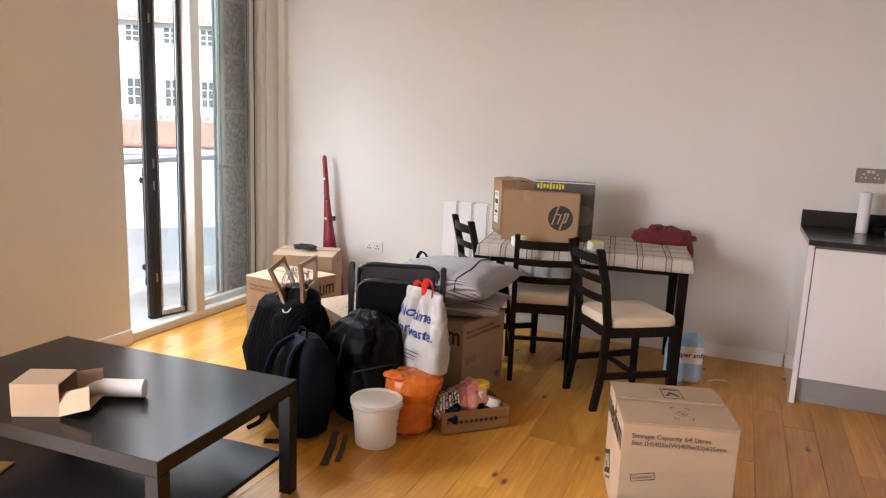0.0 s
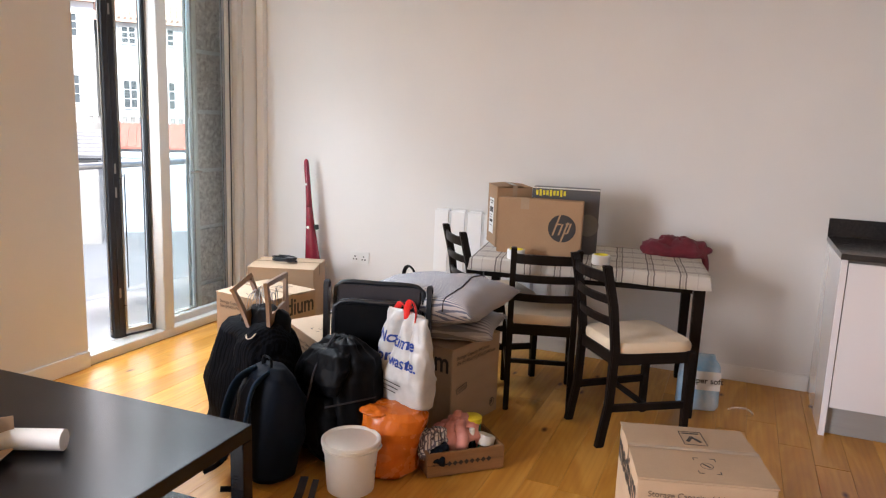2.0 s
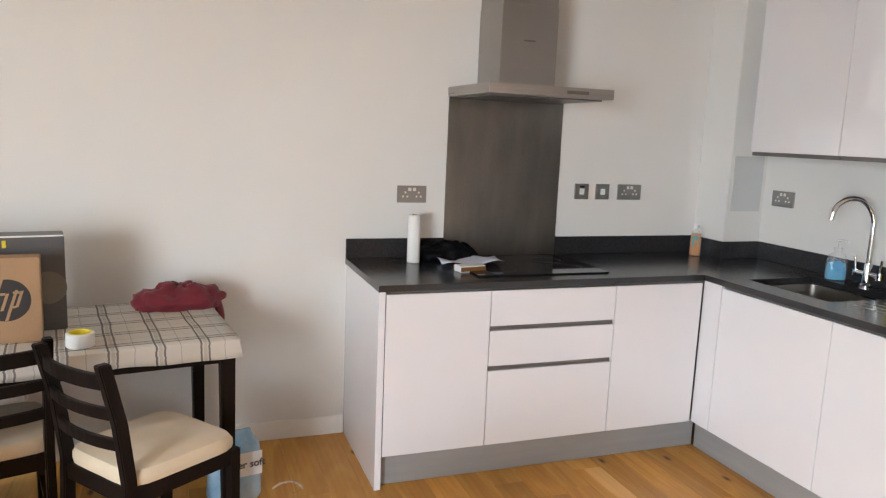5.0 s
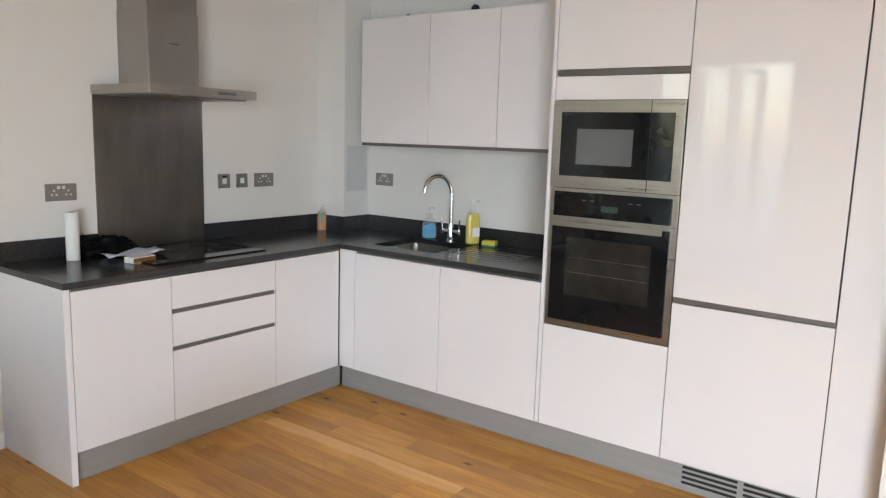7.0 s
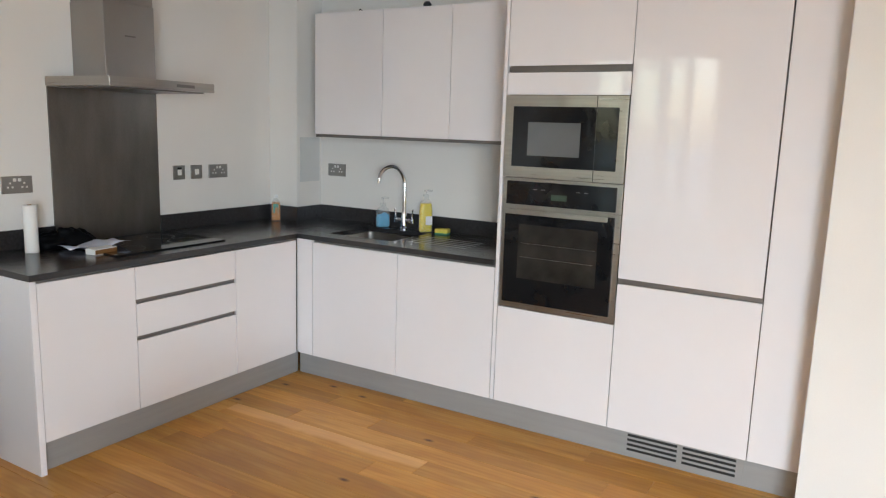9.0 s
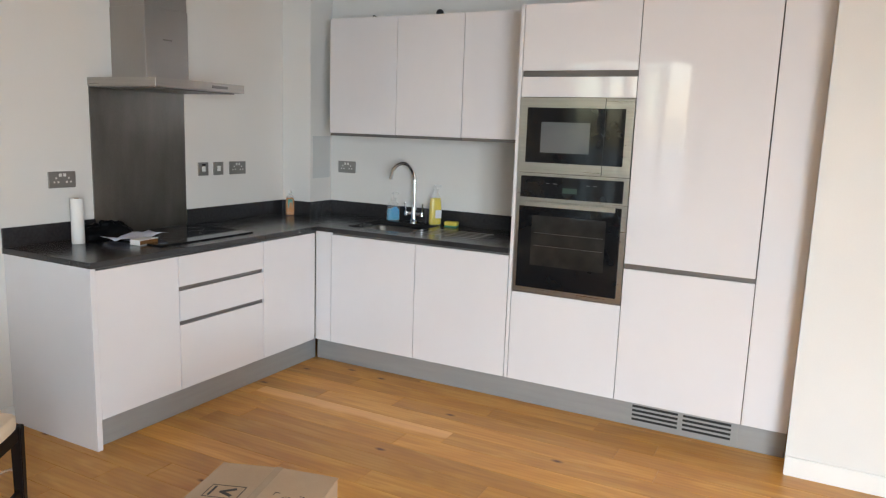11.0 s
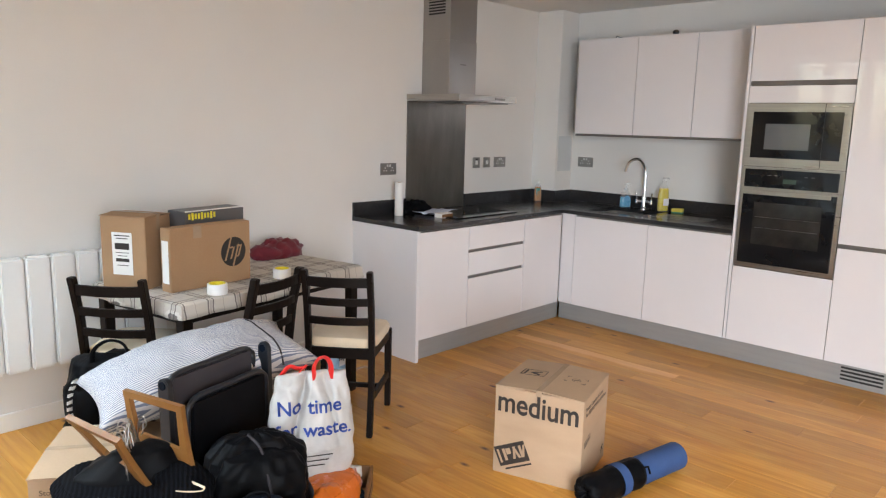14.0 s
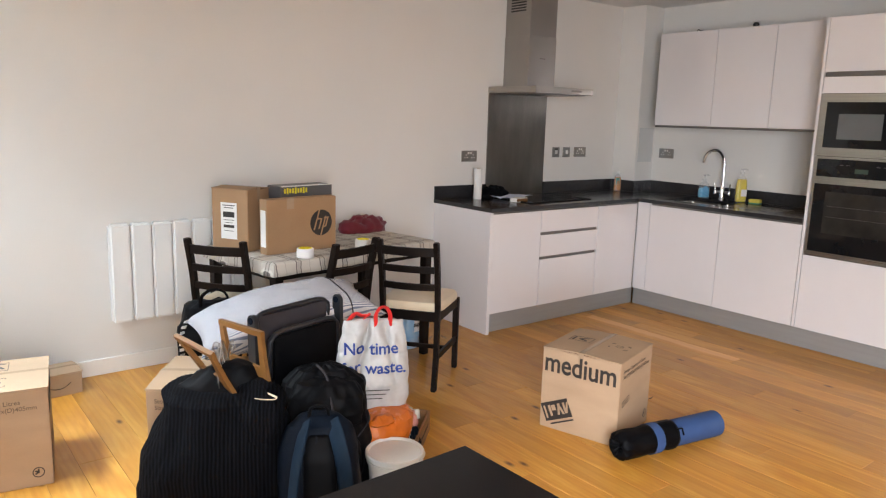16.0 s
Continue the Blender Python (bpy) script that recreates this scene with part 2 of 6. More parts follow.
BLACKGLASS = surf("black_glass", (0.008, 0.008, 0.009), (0.012, 0.012, 0.013), 0.05, scale=3, fine=20, bump=0.0, rough_var=0.02, spec=0.35)
OVENGLASS = surf("tinted_oven_glass", (0.014, 0.0135, 0.0125), (0.04, 0.037, 0.033), 0.1, scale=7, fine=20, bump=0.0, rough_var=0.03)
MICROSCREEN = surf("microwave_screen", (0.11, 0.118, 0.122), (0.14, 0.148, 0.152), 0.12, scale=5, fine=300, bump=0.0, rough_var=0.03)
BLUEPAPER = surf("thin_bluish_paper", (0.56, 0.58, 0.7), (0.66, 0.68, 0.78), 0.6, scale=6, fine=120, bump=0.05)
BLACKWOOD = surf("black_brown_stain", (0.006, 0.004, 0.0035), (0.014, 0.009, 0.007), 0.4, scale=5, fine=60, bump=0.1, stretch=(1, 1, 0.15), spec=0.14)
LACK = surf("black_brown_foil", (0.006, 0.0055, 0.0065), (0.011, 0.0095, 0.0105), 0.24, scale=3, fine=80, bump=0.03, stretch=(0.3, 2, 2), rough_var=0.05, spec=0.2)
CREAM = surf("cream_seat_cloth", (0.66, 0.53, 0.36), (0.76, 0.63, 0.46), 0.85, scale=9, fine=300, bump=0.2, sheen=0.2)
CARD = surf("brown_cardboard", (0.37, 0.255, 0.16), (0.45, 0.32, 0.205), 0.75, scale=4, fine=130, bump=0.1, stretch=(1, 1, 3), objvar=0.06)
CARDIN = surf("raw_cardboard_edge", (0.3, 0.19, 0.1), (0.38, 0.25, 0.14), 0.85, scale=20, fine=200, bump=0.2)
KRAFT = surf("kraft_cardboard", (0.33, 0.195, 0.10), (0.4, 0.25, 0.135), 0.7, scale=4, fine=130, bump=0.1)
INK = surf("printed_black_ink", (0.02, 0.016, 0.014), (0.035, 0.028, 0.024), 0.6, scale=30, fine=200, bump=0.0)
INKFADED = surf("faded_brown_ink", (0.12, 0.085, 0.055), (0.17, 0.12, 0.08), 0.65, scale=30, fine=200, bump=0.0)
INKBLUE = surf("printed_blue_ink", (0.015, 0.05, 0.32), (0.025, 0.075, 0.4), 0.45, scale=30, fine=200, bump=0.0)
TAPE = surf("clear_parcel_tape", (0.36, 0.26, 0.17), (0.42, 0.31, 0.21), 0.12, scale=12, fine=70, bump=0.06)
GREYBOX = surf("grey_printed_card", (0.075, 0.075, 0.08), (0.11, 0.11, 0.115), 0.4, scale=3, fine=120, bump=0.03)
YELLOW = surf("yellow_print", (0.75, 0.62, 0.02), (0.85, 0.72, 0.04), 0.45, scale=20, fine=90, bump=0.0)
LABEL = surf("white_paper", (0.76, 0.75, 0.73), (0.83, 0.82, 0.8), 0.6, scale=6, fine=120, bump=0.04)
BLACKCLOTH = surf("black_nylon", (0.0015, 0.0015, 0.002), (0.005, 0.005, 0.006), 0.5, scale=10, fine=330, bump=0.25, spec=0.07)
GREYCLOTH = surf("dark_grey_canvas", (0.036, 0.031, 0.035), (0.05, 0.044, 0.048), 0.8, scale=8, fine=320, bump=0.3, spec=0.25)
NAVYPAD = surf("navy_padded_mesh", (0.006, 0.014, 0.027), (0.012, 0.024, 0.042), 0.75, scale=12, fine=260, bump=0.4, spec=0.1)
NAVY = surf("navy_nylon", (0.0012, 0.003, 0.007), (0.003, 0.0065, 0.014), 0.65, scale=12, fine=330, bump=0.35, spec=0.12)
TUBE = surf("black_lacquered_tube", (0.008, 0.009, 0.012), (0.016, 0.018, 0.023), 0.35, scale=6, fine=60, bump=0.02)
HANDLEWOOD = surf("honey_beech", (0.165, 0.07, 0.016), (0.23, 0.108, 0.029), 0.38, scale=3, fine=40, bump=0.06, stretch=(1, 1, 6))
WHITEPOLY = surf("white_polythene", (0.40, 0.39, 0.375), (0.5, 0.49, 0.475), 0.4, scale=14, fine=60, bump=0.3, rough_var=0.1)
ORANGEPOLY = surf("orange_polythene", (0.5, 0.105, 0.006), (0.64, 0.16, 0.014), 0.26, scale=16, fine=60, bump=0.5, rough_var=0.12)
REDPOLY = surf("red_plastic", (0.62, 0.015, 0.015), (0.75, 0.03, 0.025), 0.35, scale=8, fine=50, bump=0.1)
BUCKET = surf("white_bucket_plastic", (0.72, 0.70, 0.65), (0.79, 0.77, 0.72), 0.35, scale=5, fine=60, bump=0.04)
MAROON = surf("maroon_cloth", (0.115, 0.006, 0.014), (0.19, 0.014, 0.028), 0.8, scale=14, fine=260, bump=0.3, sheen=0.2)
REDGLOSS = surf("red_gloss_plastic", (0.20, 0.006, 0.02), (0.26, 0.01, 0.03), 0.18, scale=4, fine=40, bump=0.02, coat=0.4)
RADIATOR = surf("radiator_enamel", (0.82, 0.83, 0.83), (0.86, 0.87, 0.87), 0.35, scale=3, fine=60, bump=0.02)
SOCKETW = surf("white_socket_plastic", (0.75, 0.74, 0.71), (0.8, 0.79, 0.76), 0.3, scale=9, fine=60, bump=0.0)
DARKHOLE = surf("dark_slot", (0.012, 0.012, 0.012), (0.02, 0.02, 0.02), 0.7, scale=9, fine=60, bump=0.0)
MATBLUE = surf("blue_foam", (0.022, 0.055, 0.165), (0.034, 0.078, 0.21), 0.7, scale=12, fine=160, bump=0.25)
BLUELIQ = surf("blue_soap", (0.08, 0.36, 0.62), (0.12, 0.45, 0.72), 0.08, scale=6, fine=20, bump=0.0)
YELLIQ = surf("yellow_soap", (0.72, 0.55, 0.01), (0.82, 0.66, 0.02), 0.08, scale=6, fine=20, bump=0.0)
AMBERLIQ = surf("amber_soap", (0.45, 0.16, 0.02), (0.58, 0.23, 0.03), 0.08, scale=6, fine=20, bump=0.0)
CLEARPL = surf("clear_plastic", (0.8, 0.83, 0.85), (0.86, 0.89, 0.9), 0.12, scale=6, fine=30, bump=0.0)
CLEARPL.node_tree.nodes["Principled BSDF"].inputs["Alpha"].default_value = 0.15
PANE = glass("window_glass", (0.9, 0.97, 0.96), 0.0, 1.45)
BALGLASS = glass("balustrade_glass", (0.92, 0.945, 0.95), 0.03, 1.45)
FRAMEW = surf("window_frame_paint", (0.68, 0.665, 0.62), (0.74, 0.725, 0.68), 0.35, scale=4, fine=60, bump=0.02)
FRAMEK = surf("dark_grey_aluminium", (0.012, 0.012, 0.014), (0.022, 0.022, 0.025), 0.35, scale=4, fine=60, bump=0.02)
STONE = surf("rough_granite", (0.36, 0.31, 0.275), (0.9, 0.83, 0.77), 0.85, scale=38, fine=90, bump=1.0)
RENDERW = surf("white_render", (0.72, 0.71, 0.69), (0.8, 0.79, 0.77), 0.9, scale=0.6, fine=20, bump=0.1)
ROOFT = surf("clay_roof_tile", (0.46, 0.3, 0.23), (0.6, 0.42, 0.33), 0.85, scale=1.5, fine=30, bump=0.2, objvar=0.15)
REDTIN = surf("red_sheet_roof", (0.34, 0.10, 0.07), (0.42, 0.15, 0.11), 0.6, scale=1.5, fine=30, bump=0.1)
BLUEPAINT = surf("blue_shop_paint", (0.4, 0.44, 0.5), (0.46, 0.5, 0.56), 0.5, scale=1.0, fine=30, bump=0.05)
GREYRENDER = surf("grey_rubble_wall", (0.2, 0.185, 0.17), (0.34, 0.32, 0.3), 0.9, scale=2.5, fine=20, bump=0.5)
DARKPANE = surf("dark_window_pane", (0.06, 0.07, 0.075), (0.1, 0.11, 0.115), 0.12, scale=1.5, fine=9, bump=0.02)
SLATE = surf("grey_roof_slate", (0.13, 0.125, 0.13), (0.24, 0.235, 0.24), 0.6, scale=2.5, fine=30, bump=0.3)
ASPHALT = surf("pale_concrete_yard", (0.15, 0.15, 0.155), (0.21, 0.21, 0.215), 0.9, scale=0.8, fine=60, bump=0.3)
SLAB = surf("balcony_paving", (0.46, 0.44, 0.41), (0.54, 0.52, 0.48), 0.8, scale=3, fine=90, bump=0.2)
PINK = surf("pink_cloth", (0.62, 0.24, 0.2), (0.75, 0.36, 0.31), 0.85, scale=12, fine=200, bump=0.3)
GREEN = surf("green_plastic", (0.04, 0.2, 0.12), (0.06, 0.27, 0.17), 0.4, scale=9, fine=60, bump=0.0)
SPONGEY = surf("yellow_sponge", (0.6, 0.5, 0.06), (0.75, 0.64, 0.12), 0.9, scale=40, fine=200, bump=0.6)
CRATEWOOD = surf("stained_pine", (0.2, 0.095, 0.036), (0.31, 0.165, 0.068), 0.6, scale=4, fine=40, bump=0.2, stretch=(1, 6, 6))
SACKBLACK = stripes("ribbed_black_knit", (0.002, 0.002, 0.0025), [(0.0, 0.006, 1.0, (0.006, 0.0065, 0.009))], (0,), 0.013, 0.8)
PILLOW = stripes("blue_ticking", (0.58, 0.56, 0.555), [(0.0, 0.0038, 0.9, (0.13, 0.15, 0.22))], (1,), 0.0088)
PILLOWG = stripes("grey_ticking", (0.42, 0.4, 0.39), [(0.0, 0.011, 0.8, (0.16, 0.15, 0.16)), (0.016, 0.02, 0.7, (0.6, 0.58, 0.55))], (1,), 0.03)
PLAID = stripes("plaid_tablecloth", (0.6, 0.565, 0.51), [(0.0, 0.007, 0.8, (0.075, 0.06, 0.06)), (0.028, 0.035, 0.75, (0.075, 0.06, 0.06)), (0.012, 0.024, 0.35, (0.3, 0.25, 0.2)), (0.085, 0.088, 0.45, (0.2, 0.16, 0.14))], (0, 1), 0.152, 0.6)
ZEBRA = stripes("zebra_strap", (0.7, 0.69, 0.66), [(0.0, 0.012, 1.0, (0.015, 0.015, 0.015))], (2,), 0.026)
DOTS = stripes("spotted_cloth", (0.62, 0.56, 0.52), [(0.0, 0.006, 0.9, (0.12, 0.1, 0.12))], (0, 1), 0.015)

# ---- mesh helpers ----
def box(bm, x0, y0, z0, x1, y1, z1):
    v = [bm.verts.new(p) for p in ((x0, y0, z0), (x1, y0, z0), (x1, y1, z0), (x0, y1, z0), (x0, y0, z1), (x1, y0, z1), (x1, y1, z1), (x0, y1, z1))]
    for f in ((3, 2, 1, 0), (4, 5, 6, 7), (0, 1, 5, 4), (1, 2, 6, 5), (2, 3, 7, 6), (3, 0, 4, 7)):
        bm.faces.new([v[i] for i in f])
    return bm


def B(*a):
    return box(bmesh.new(), *a)


def loft(bm, rings, cap=True, closed=True):
    rows = [[bm.verts.new(p) for p in r] for r in rings]
    n = len(rows[0])
    for a, b in zip(rows, rows[1:]):
        for i in range(n if closed else n - 1):
            j = (i + 1) % n
            bm.faces.new((a[i], a[j], b[j], b[i]))
    if cap:
        bm.faces.new(list(reversed(rows[0])))
        bm.faces.new(rows[-1])
    return bm


def cyl(bm, p0, p1, r0, r1=None, seg=20, cap=True):
    p0, p1 = Vector(p0), Vector(p1)
    r1 = r0 if r1 is None else r1
    q = (p1 - p0).to_track_quat("Z", "Y")
    ring = lambda c, r: [c + q @ Vector((r * math.cos(6.28318531 * i / seg), r * math.sin(6.28318531 * i / seg), 0)) for i in range(seg)]
    return loft(bm, [ring(p0, r0), ring(p1, r1)], cap)


def lathe(bm, prof, seg=28, cx=0.0, cy=0.0, sx=1.0, sy=1.0):
    return loft(bm, [[Vector((cx + sx * r * math.cos(6.28318531 * i / seg), cy + sy * r * math.sin(6.28318531 * i / seg), z)) for i in range(seg)] for r, z in prof])


def tube(bm, pts, r, seg=10, flat=1.0):
    """A round (or flattened) bar swept along a line of points."""
    pts = [Vector(p) for p in pts]
    rings, side = [], None
    for i, p in enumerate(pts):
        d = (pts[min(i + 1, len(pts) - 1)] - pts[max(i - 1, 0)]).normalized()
        if side is None:
            side = d.orthogonal().normalized()
        side = (side - d * side.dot(d)).normalized()
        up = d.cross(side)
        rings.append([p + r * math.cos(6.28318531 * k / seg) * side + r * flat * math.sin(6.28318531 * k / seg) * up for k in range(seg)])
    return loft(bm, rings)


def curve_pts(ctrl, n=8):
    """Points along a smooth line through the control points."""
    c = [Vector(p) for p in ctrl]
    c = [2 * c[0] - c[1], *c, 2 * c[-1] - c[-2]]
    out = []
    for i in range(1, len(c) - 2):
        for k in range(n):
            t = k / n
            a, b, d, e = c[i - 1], c[i], c[i + 1], c[i + 2]
            out.append(0.5 * ((2 * b) + (d - a) * t + (2 * a - 5 * b + 4 * d - e) * t * t + (3 * b - a - 3 * d + e) * t ** 3))
    return out + [c[-2]]


def sack(prof, seg=48, p=2.6, amp=0.012, freq=9.0, seed=0.0, fold=0.0, folds=9):
    """A soft body: stacked superellipse rings (z, rx, ry, cx, cy), creased by noise and upright folds."""
    rings = []
    for z, rx, ry, cx, cy in prof:
        ring = []
        for i in range(seg):
            a = 6.28318531 * i / seg
            c, s = math.cos(a), math.sin(a)
            k = (abs(c) ** p + abs(s) ** p) ** (-1 / p)
            v = Vector((cx + rx * k * c, cy + ry * k * s, z))
            d = noise.noise(v * freq + Vector((seed, seed, seed))) * amp + noise.noise(v * freq * 2.7 + Vector((seed, 0, seed))) * amp * 0.45
            d += fold * math.sin(folds * a + 3 * noise.noise(v * 4))
            ring.append(v + Vector((c, s, 0)) * d + Vector((0, 0, d * 0.35 if 0 < prof.index((z, rx, ry, cx, cy)) else 0)))
        rings.append(ring)
    return loft(bmesh.new(), rings)


def profile(pts, n=22):
    """Interpolates a soft body's rings smoothly."""
    out = []
    for i in range(n + 1):
        t = i / n * (len(pts) - 1)
        k = min(int(t), len(pts) - 2)
        f = t - k
        f = f * f * (3 - 2 * f)
        out.append(tuple(a + (b - a) * f for a, b in zip(pts[k], pts[k + 1])))
    return out


def crumple(bm, amp, freq, seed):
    """Sharp creases as in thin plastic or nylon: ridged noise along the normals."""
    bm.normal_update()
    moves = []
    for v in bm.verts:
        p = v.co * freq + Vector((seed, seed * 0.7, -seed))
        warp = Vector((noise.noise(p * 0.5), noise.noise(p * 0.5 + Vector((7, 3, 1))), 0)) * 1.2
        h = 1.0 - 2.2 * abs(noise.noise(p + warp)) + 0.45 * (1.0 - 2.2 * abs(noise.noise(p * 2.3 + warp)))
        moves.append(v.normal * (amp * h))
    for v, d in zip(bm.verts, moves):
        v.co += d
        v.co.z = max(0.0, v.co.z)
    return bm


def cushion(w, d, h, n=26, amp=0.012, seed=0.0, lift=0.0, pinch=2.4):
    """A stuffed pillow, thick in the middle and thin at its seam."""
    bm = bmesh.new()
    def row(side):
        g = []
        for i in range(n + 1):
            line = []
            for j in range(n + 1):
                u, v = 2 * i / n - 1, 2 * j / n - 1
                e = max(0.0, (1 - abs(u) ** pinch)) * max(0.0, (1 - abs(v) ** pinch))
                x, y = u * w / 2 * (1 - 0.09 * (1 - v * v)), v * d / 2 * (1 - 0.1 * (1 - u * u))
                t = h / 2 * e ** 0.42
                q = Vector((x * 7 + seed, y * 7, side))
                t += (noise.noise(q) * amp + noise.noise(q * 2.6) * amp * 0.5) * min(1, e * 6)
                line.append(bm.verts.new((x, y, side * t + lift * (u * u))))
            g.append(line)
        return g
    top, bot = row(1), row(-1)
    for g, flip in ((top, False), (bot, True)):
        for i in range(n):
            for j in range(n):
                f = (g[i][j], g[i + 1][j], g[i + 1][j + 1], g[i][j + 1])
                bm.faces.new(f[::-1] if flip else f)
    bmesh.ops.remove_doubles(bm, verts=bm.verts, dist=0.0012)
    return bm


def part(name, bm, material, parent=None, label="", bevel=0.0, smooth=False, m=None, seg=2):
    """Links a bmesh as one mesh object under a thing or a part."""
    if bevel:
        bmesh.ops.bevel(bm, geom=bm.edges[:], offset=bevel, segments=seg, affect="EDGES", clamp_overlap=True)
    bmesh.ops.recalc_face_normals(bm, faces=bm.faces[:])
    me = bpy.data.meshes.new(name)
    if smooth:
        for f in bm.faces:
            f.smooth = True
    bm.to_mesh(me)
    bm.free()
    if smooth == "angle":
        me.set_sharp_from_angle(angle=radians(38))
    me.materials.append(material)
    ob = new(name, me)
    if parent:
        ob.parent = parent
    if m is not None:
        ob.matrix_basis = m
    if label:
        ob["label"] = label
    return ob


def thing(name, x, y, z, rz=0.0, label="", category="", group="", kind="", m=None):
    ob = new(name)
    ob.empty_display_size = 0.1
    ob.matrix_basis = m if m is not None else pose(x, y, z, 0, 0, rz)
    return tagged(ob, label, category, group, kind)


def W(ob, bm):
    """Brings a bmesh given in room measures into a thing's own."""
    bm.transform(ob.matrix_basis.inverted())
    return bm


def letters(s, size, material, parent, m, name="lettering", bold=0.0, width=0.0, onto=None, height=0.0):
    """Printed words; with onto, they follow the surface that lies behind them along y."""
    cu = bpy.data.curves.new(name, "FONT")
    cu.body, cu.size, cu.align_x, cu.align_y, cu.extrude, cu.offset = s, size, "CENTER", "CENTER", 0.0004, bold
    tmp = bpy.data.objects.new(name, cu)
    me = bpy.data.meshes.new_from_object(tmp)
    bpy.data.objects.remove(tmp)
    if width:
        xs = [v.co.x for v in me.vertices]
        ys = [v.co.y for v in me.vertices]
        k = width / (max(xs) - min(xs))
        me.transform(Matrix.Diagonal((k, height / (max(ys) - min(ys)) if height else k, 1, 1)))
    if onto:
        me.transform(m)
        m = Matrix()
        tb = bmesh.new()
        tb.from_mesh(me)
        for _ in range(3):
            bmesh.ops.subdivide_edges(tb, edges=[e for e in tb.edges if e.calc_length() > 0.012], cuts=1)
        bmesh.ops.triangulate(tb, faces=tb.faces[:])
        for v in tb.verts:
            hit = onto.ray_cast(Vector((v.co.x, -1.0, v.co.z)), Vector((0, 1, 0)))[0]
            if hit:
                v.co.y = hit.y - 0.0022
        tb.to_mesh(me)
        tb.free()
    me.materials.clear()
    me.materials.append(material)
    ob = new(name, me)
    ob.parent, ob.matrix_basis = parent, m
    return ob

# ---- the room ----
HIGH, WEST, EAST, SOUTH, NIB = 2.50, -3.98, 2.05, -6.6, 1.25


def setting(name, bm, material, label, category, bevel=0.0):
    return tagged(part(name, bm, material, bevel=bevel), label, category, kind="structure")


setting("wall_north", B(WEST - 0.3, 0.0, -0.1, EAST + 0.2, 0.2, HIGH), PAINT, "plain off-white painted wall behind the dining table", "wall")
wn_bm = B(WEST - 0.3, -4.6, -0.1, WEST, -1.575, HIGH)
box(wn_bm, WEST - 0.3, SOUTH - 0.2, -0.1, WEST, -6.4, HIGH)
# sill and lintel of the unseen opening added for the side lamp
box(wn_bm, WEST - 0.3, -6.4, -0.1, WEST, -4.6, 0.1)
box(wn_bm, WEST - 0.3, -6.4, 2.4, WEST, -4.6, HIGH)
box(wn_bm, WEST - 0.3, -0.188, -0.1, WEST, 0.0, HIGH)
setting("wall_west", wn_bm, PAINT, "off-white wall with a full-height balcony window", "wall")
setting("wall_east", B(EAST, -3.46, -0.1, EAST + 0.2, 0.0, HIGH), PAINT, "off-white wall behind the kitchen units", "wall")
setting("wall_nib", B(NIB, SOUTH - 0.2, -0.1, EAST + 0.2, -3.46, HIGH), PAINT, "off-white wall beside the tall kitchen units", "wall")
setting("wall_south", B(WEST, SOUTH - 0.2, -0.1, NIB, SOUTH, HIGH), PAINT, "plain off-white wall closing the room", "wall")
setting("pipe_boxing", B(1.80, -0.25, 0.0, EAST, 0.0, HIGH), PAINT, "boxed-in white column in the kitchen corner", "wall", bevel=0.003)
setting("ceiling", B(WEST - 0.3, SOUTH - 0.2, HIGH, EAST + 0.2, 0.2, HIGH + 0.2), CEIL, "plain white painted ceiling", "ceiling")
floor = setting("floor", B(WEST - 0.3, SOUTH - 0.2, -0.14, EAST + 0.2, 0.2, -0.018), CARDIN, "oiled oak plank floor with knots", "floor")
bb = bmesh.new()
box(bb, WEST, -0.016, 0.0, -0.254, 0.0, 0.092)
box(bb, WEST, SOUTH + 0.016, 0.0, WEST + 0.016, -1.575, 0.092)
box(bb, NIB - 0.016, SOUTH + 0.016, 0.0, NIB, -3.46, 0.092)
box(bb, WEST + 0.016, SOUTH, 0.0, NIB - 0.016, SOUTH + 0.016, 0.092)
box(bb, WEST, -0.188, 0.0, WEST + 0.016, -0.016, 0.092)
setting("baseboard", bb, TRIM, "low white painted skirting board", "baseboard", bevel=0.003)

setting("trim", B(WEST + 0.001, -0.05, 0.093, WEST + 0.058, -0.001, HIGH - 0.001), TRIM, "narrow white cover strip in the corner by the window", "trim", bevel=0.002)

# balcony window
win = tagged(thing("window_1", -4.06, -0.9, 0.0), "full-height white-framed balcony window with an open glazed door", "window", kind="structure")
fr = bmesh.new()
box(fr, -4.10, -1.575, 0.0, -3.985, -0.19, 0.055)
box(fr, -4.10, -1.575, 2.43, -4.0, -0.19, HIGH)
part("window_sill", W(win, fr), FRAMEW, win, "white threshold", bevel=0.004)
part("window_frame", W(win, B(-4.10, -0.99, 0.055, -3.985, -0.905, 2.43)), FRAMEW, win, "white mullion", bevel=0.004)
part("window_frame", W(win, B(-4.10, -0.296, 0.055, -4.03, -0.246, 2.43)), FRAMEW, win, bevel=0.004)
part("window_frame", W(win, B(-4.09, -0.244, 0.055, -3.99, -0.192, 2.43)), FRAMEW, win, bevel=0.004)
part("window_frame", W(win, B(-4.10, -1.575, 0.055, -4.075, -1.54, 2.43)), FRAMEW, win, bevel=0.004)
for y0, y1, mt in ((-0.905, -0.893, FRAMEK), (-0.31, -0.298, ALU)):
    part("gasket", W(win, B(-4.085, y0, 0.055, -4.055, y1, 2.43)), mt, win)
part("gasket", W(win, B(-4.029, -0.284, 0.055, -4.024, -0.276, 2.43)), FRAMEK, win)
part("window_frame", W(win, B(-4.095, -0.893, 0.055, -4.045, -0.31, 0.10)), FRAMEW, win, bevel=0.003)
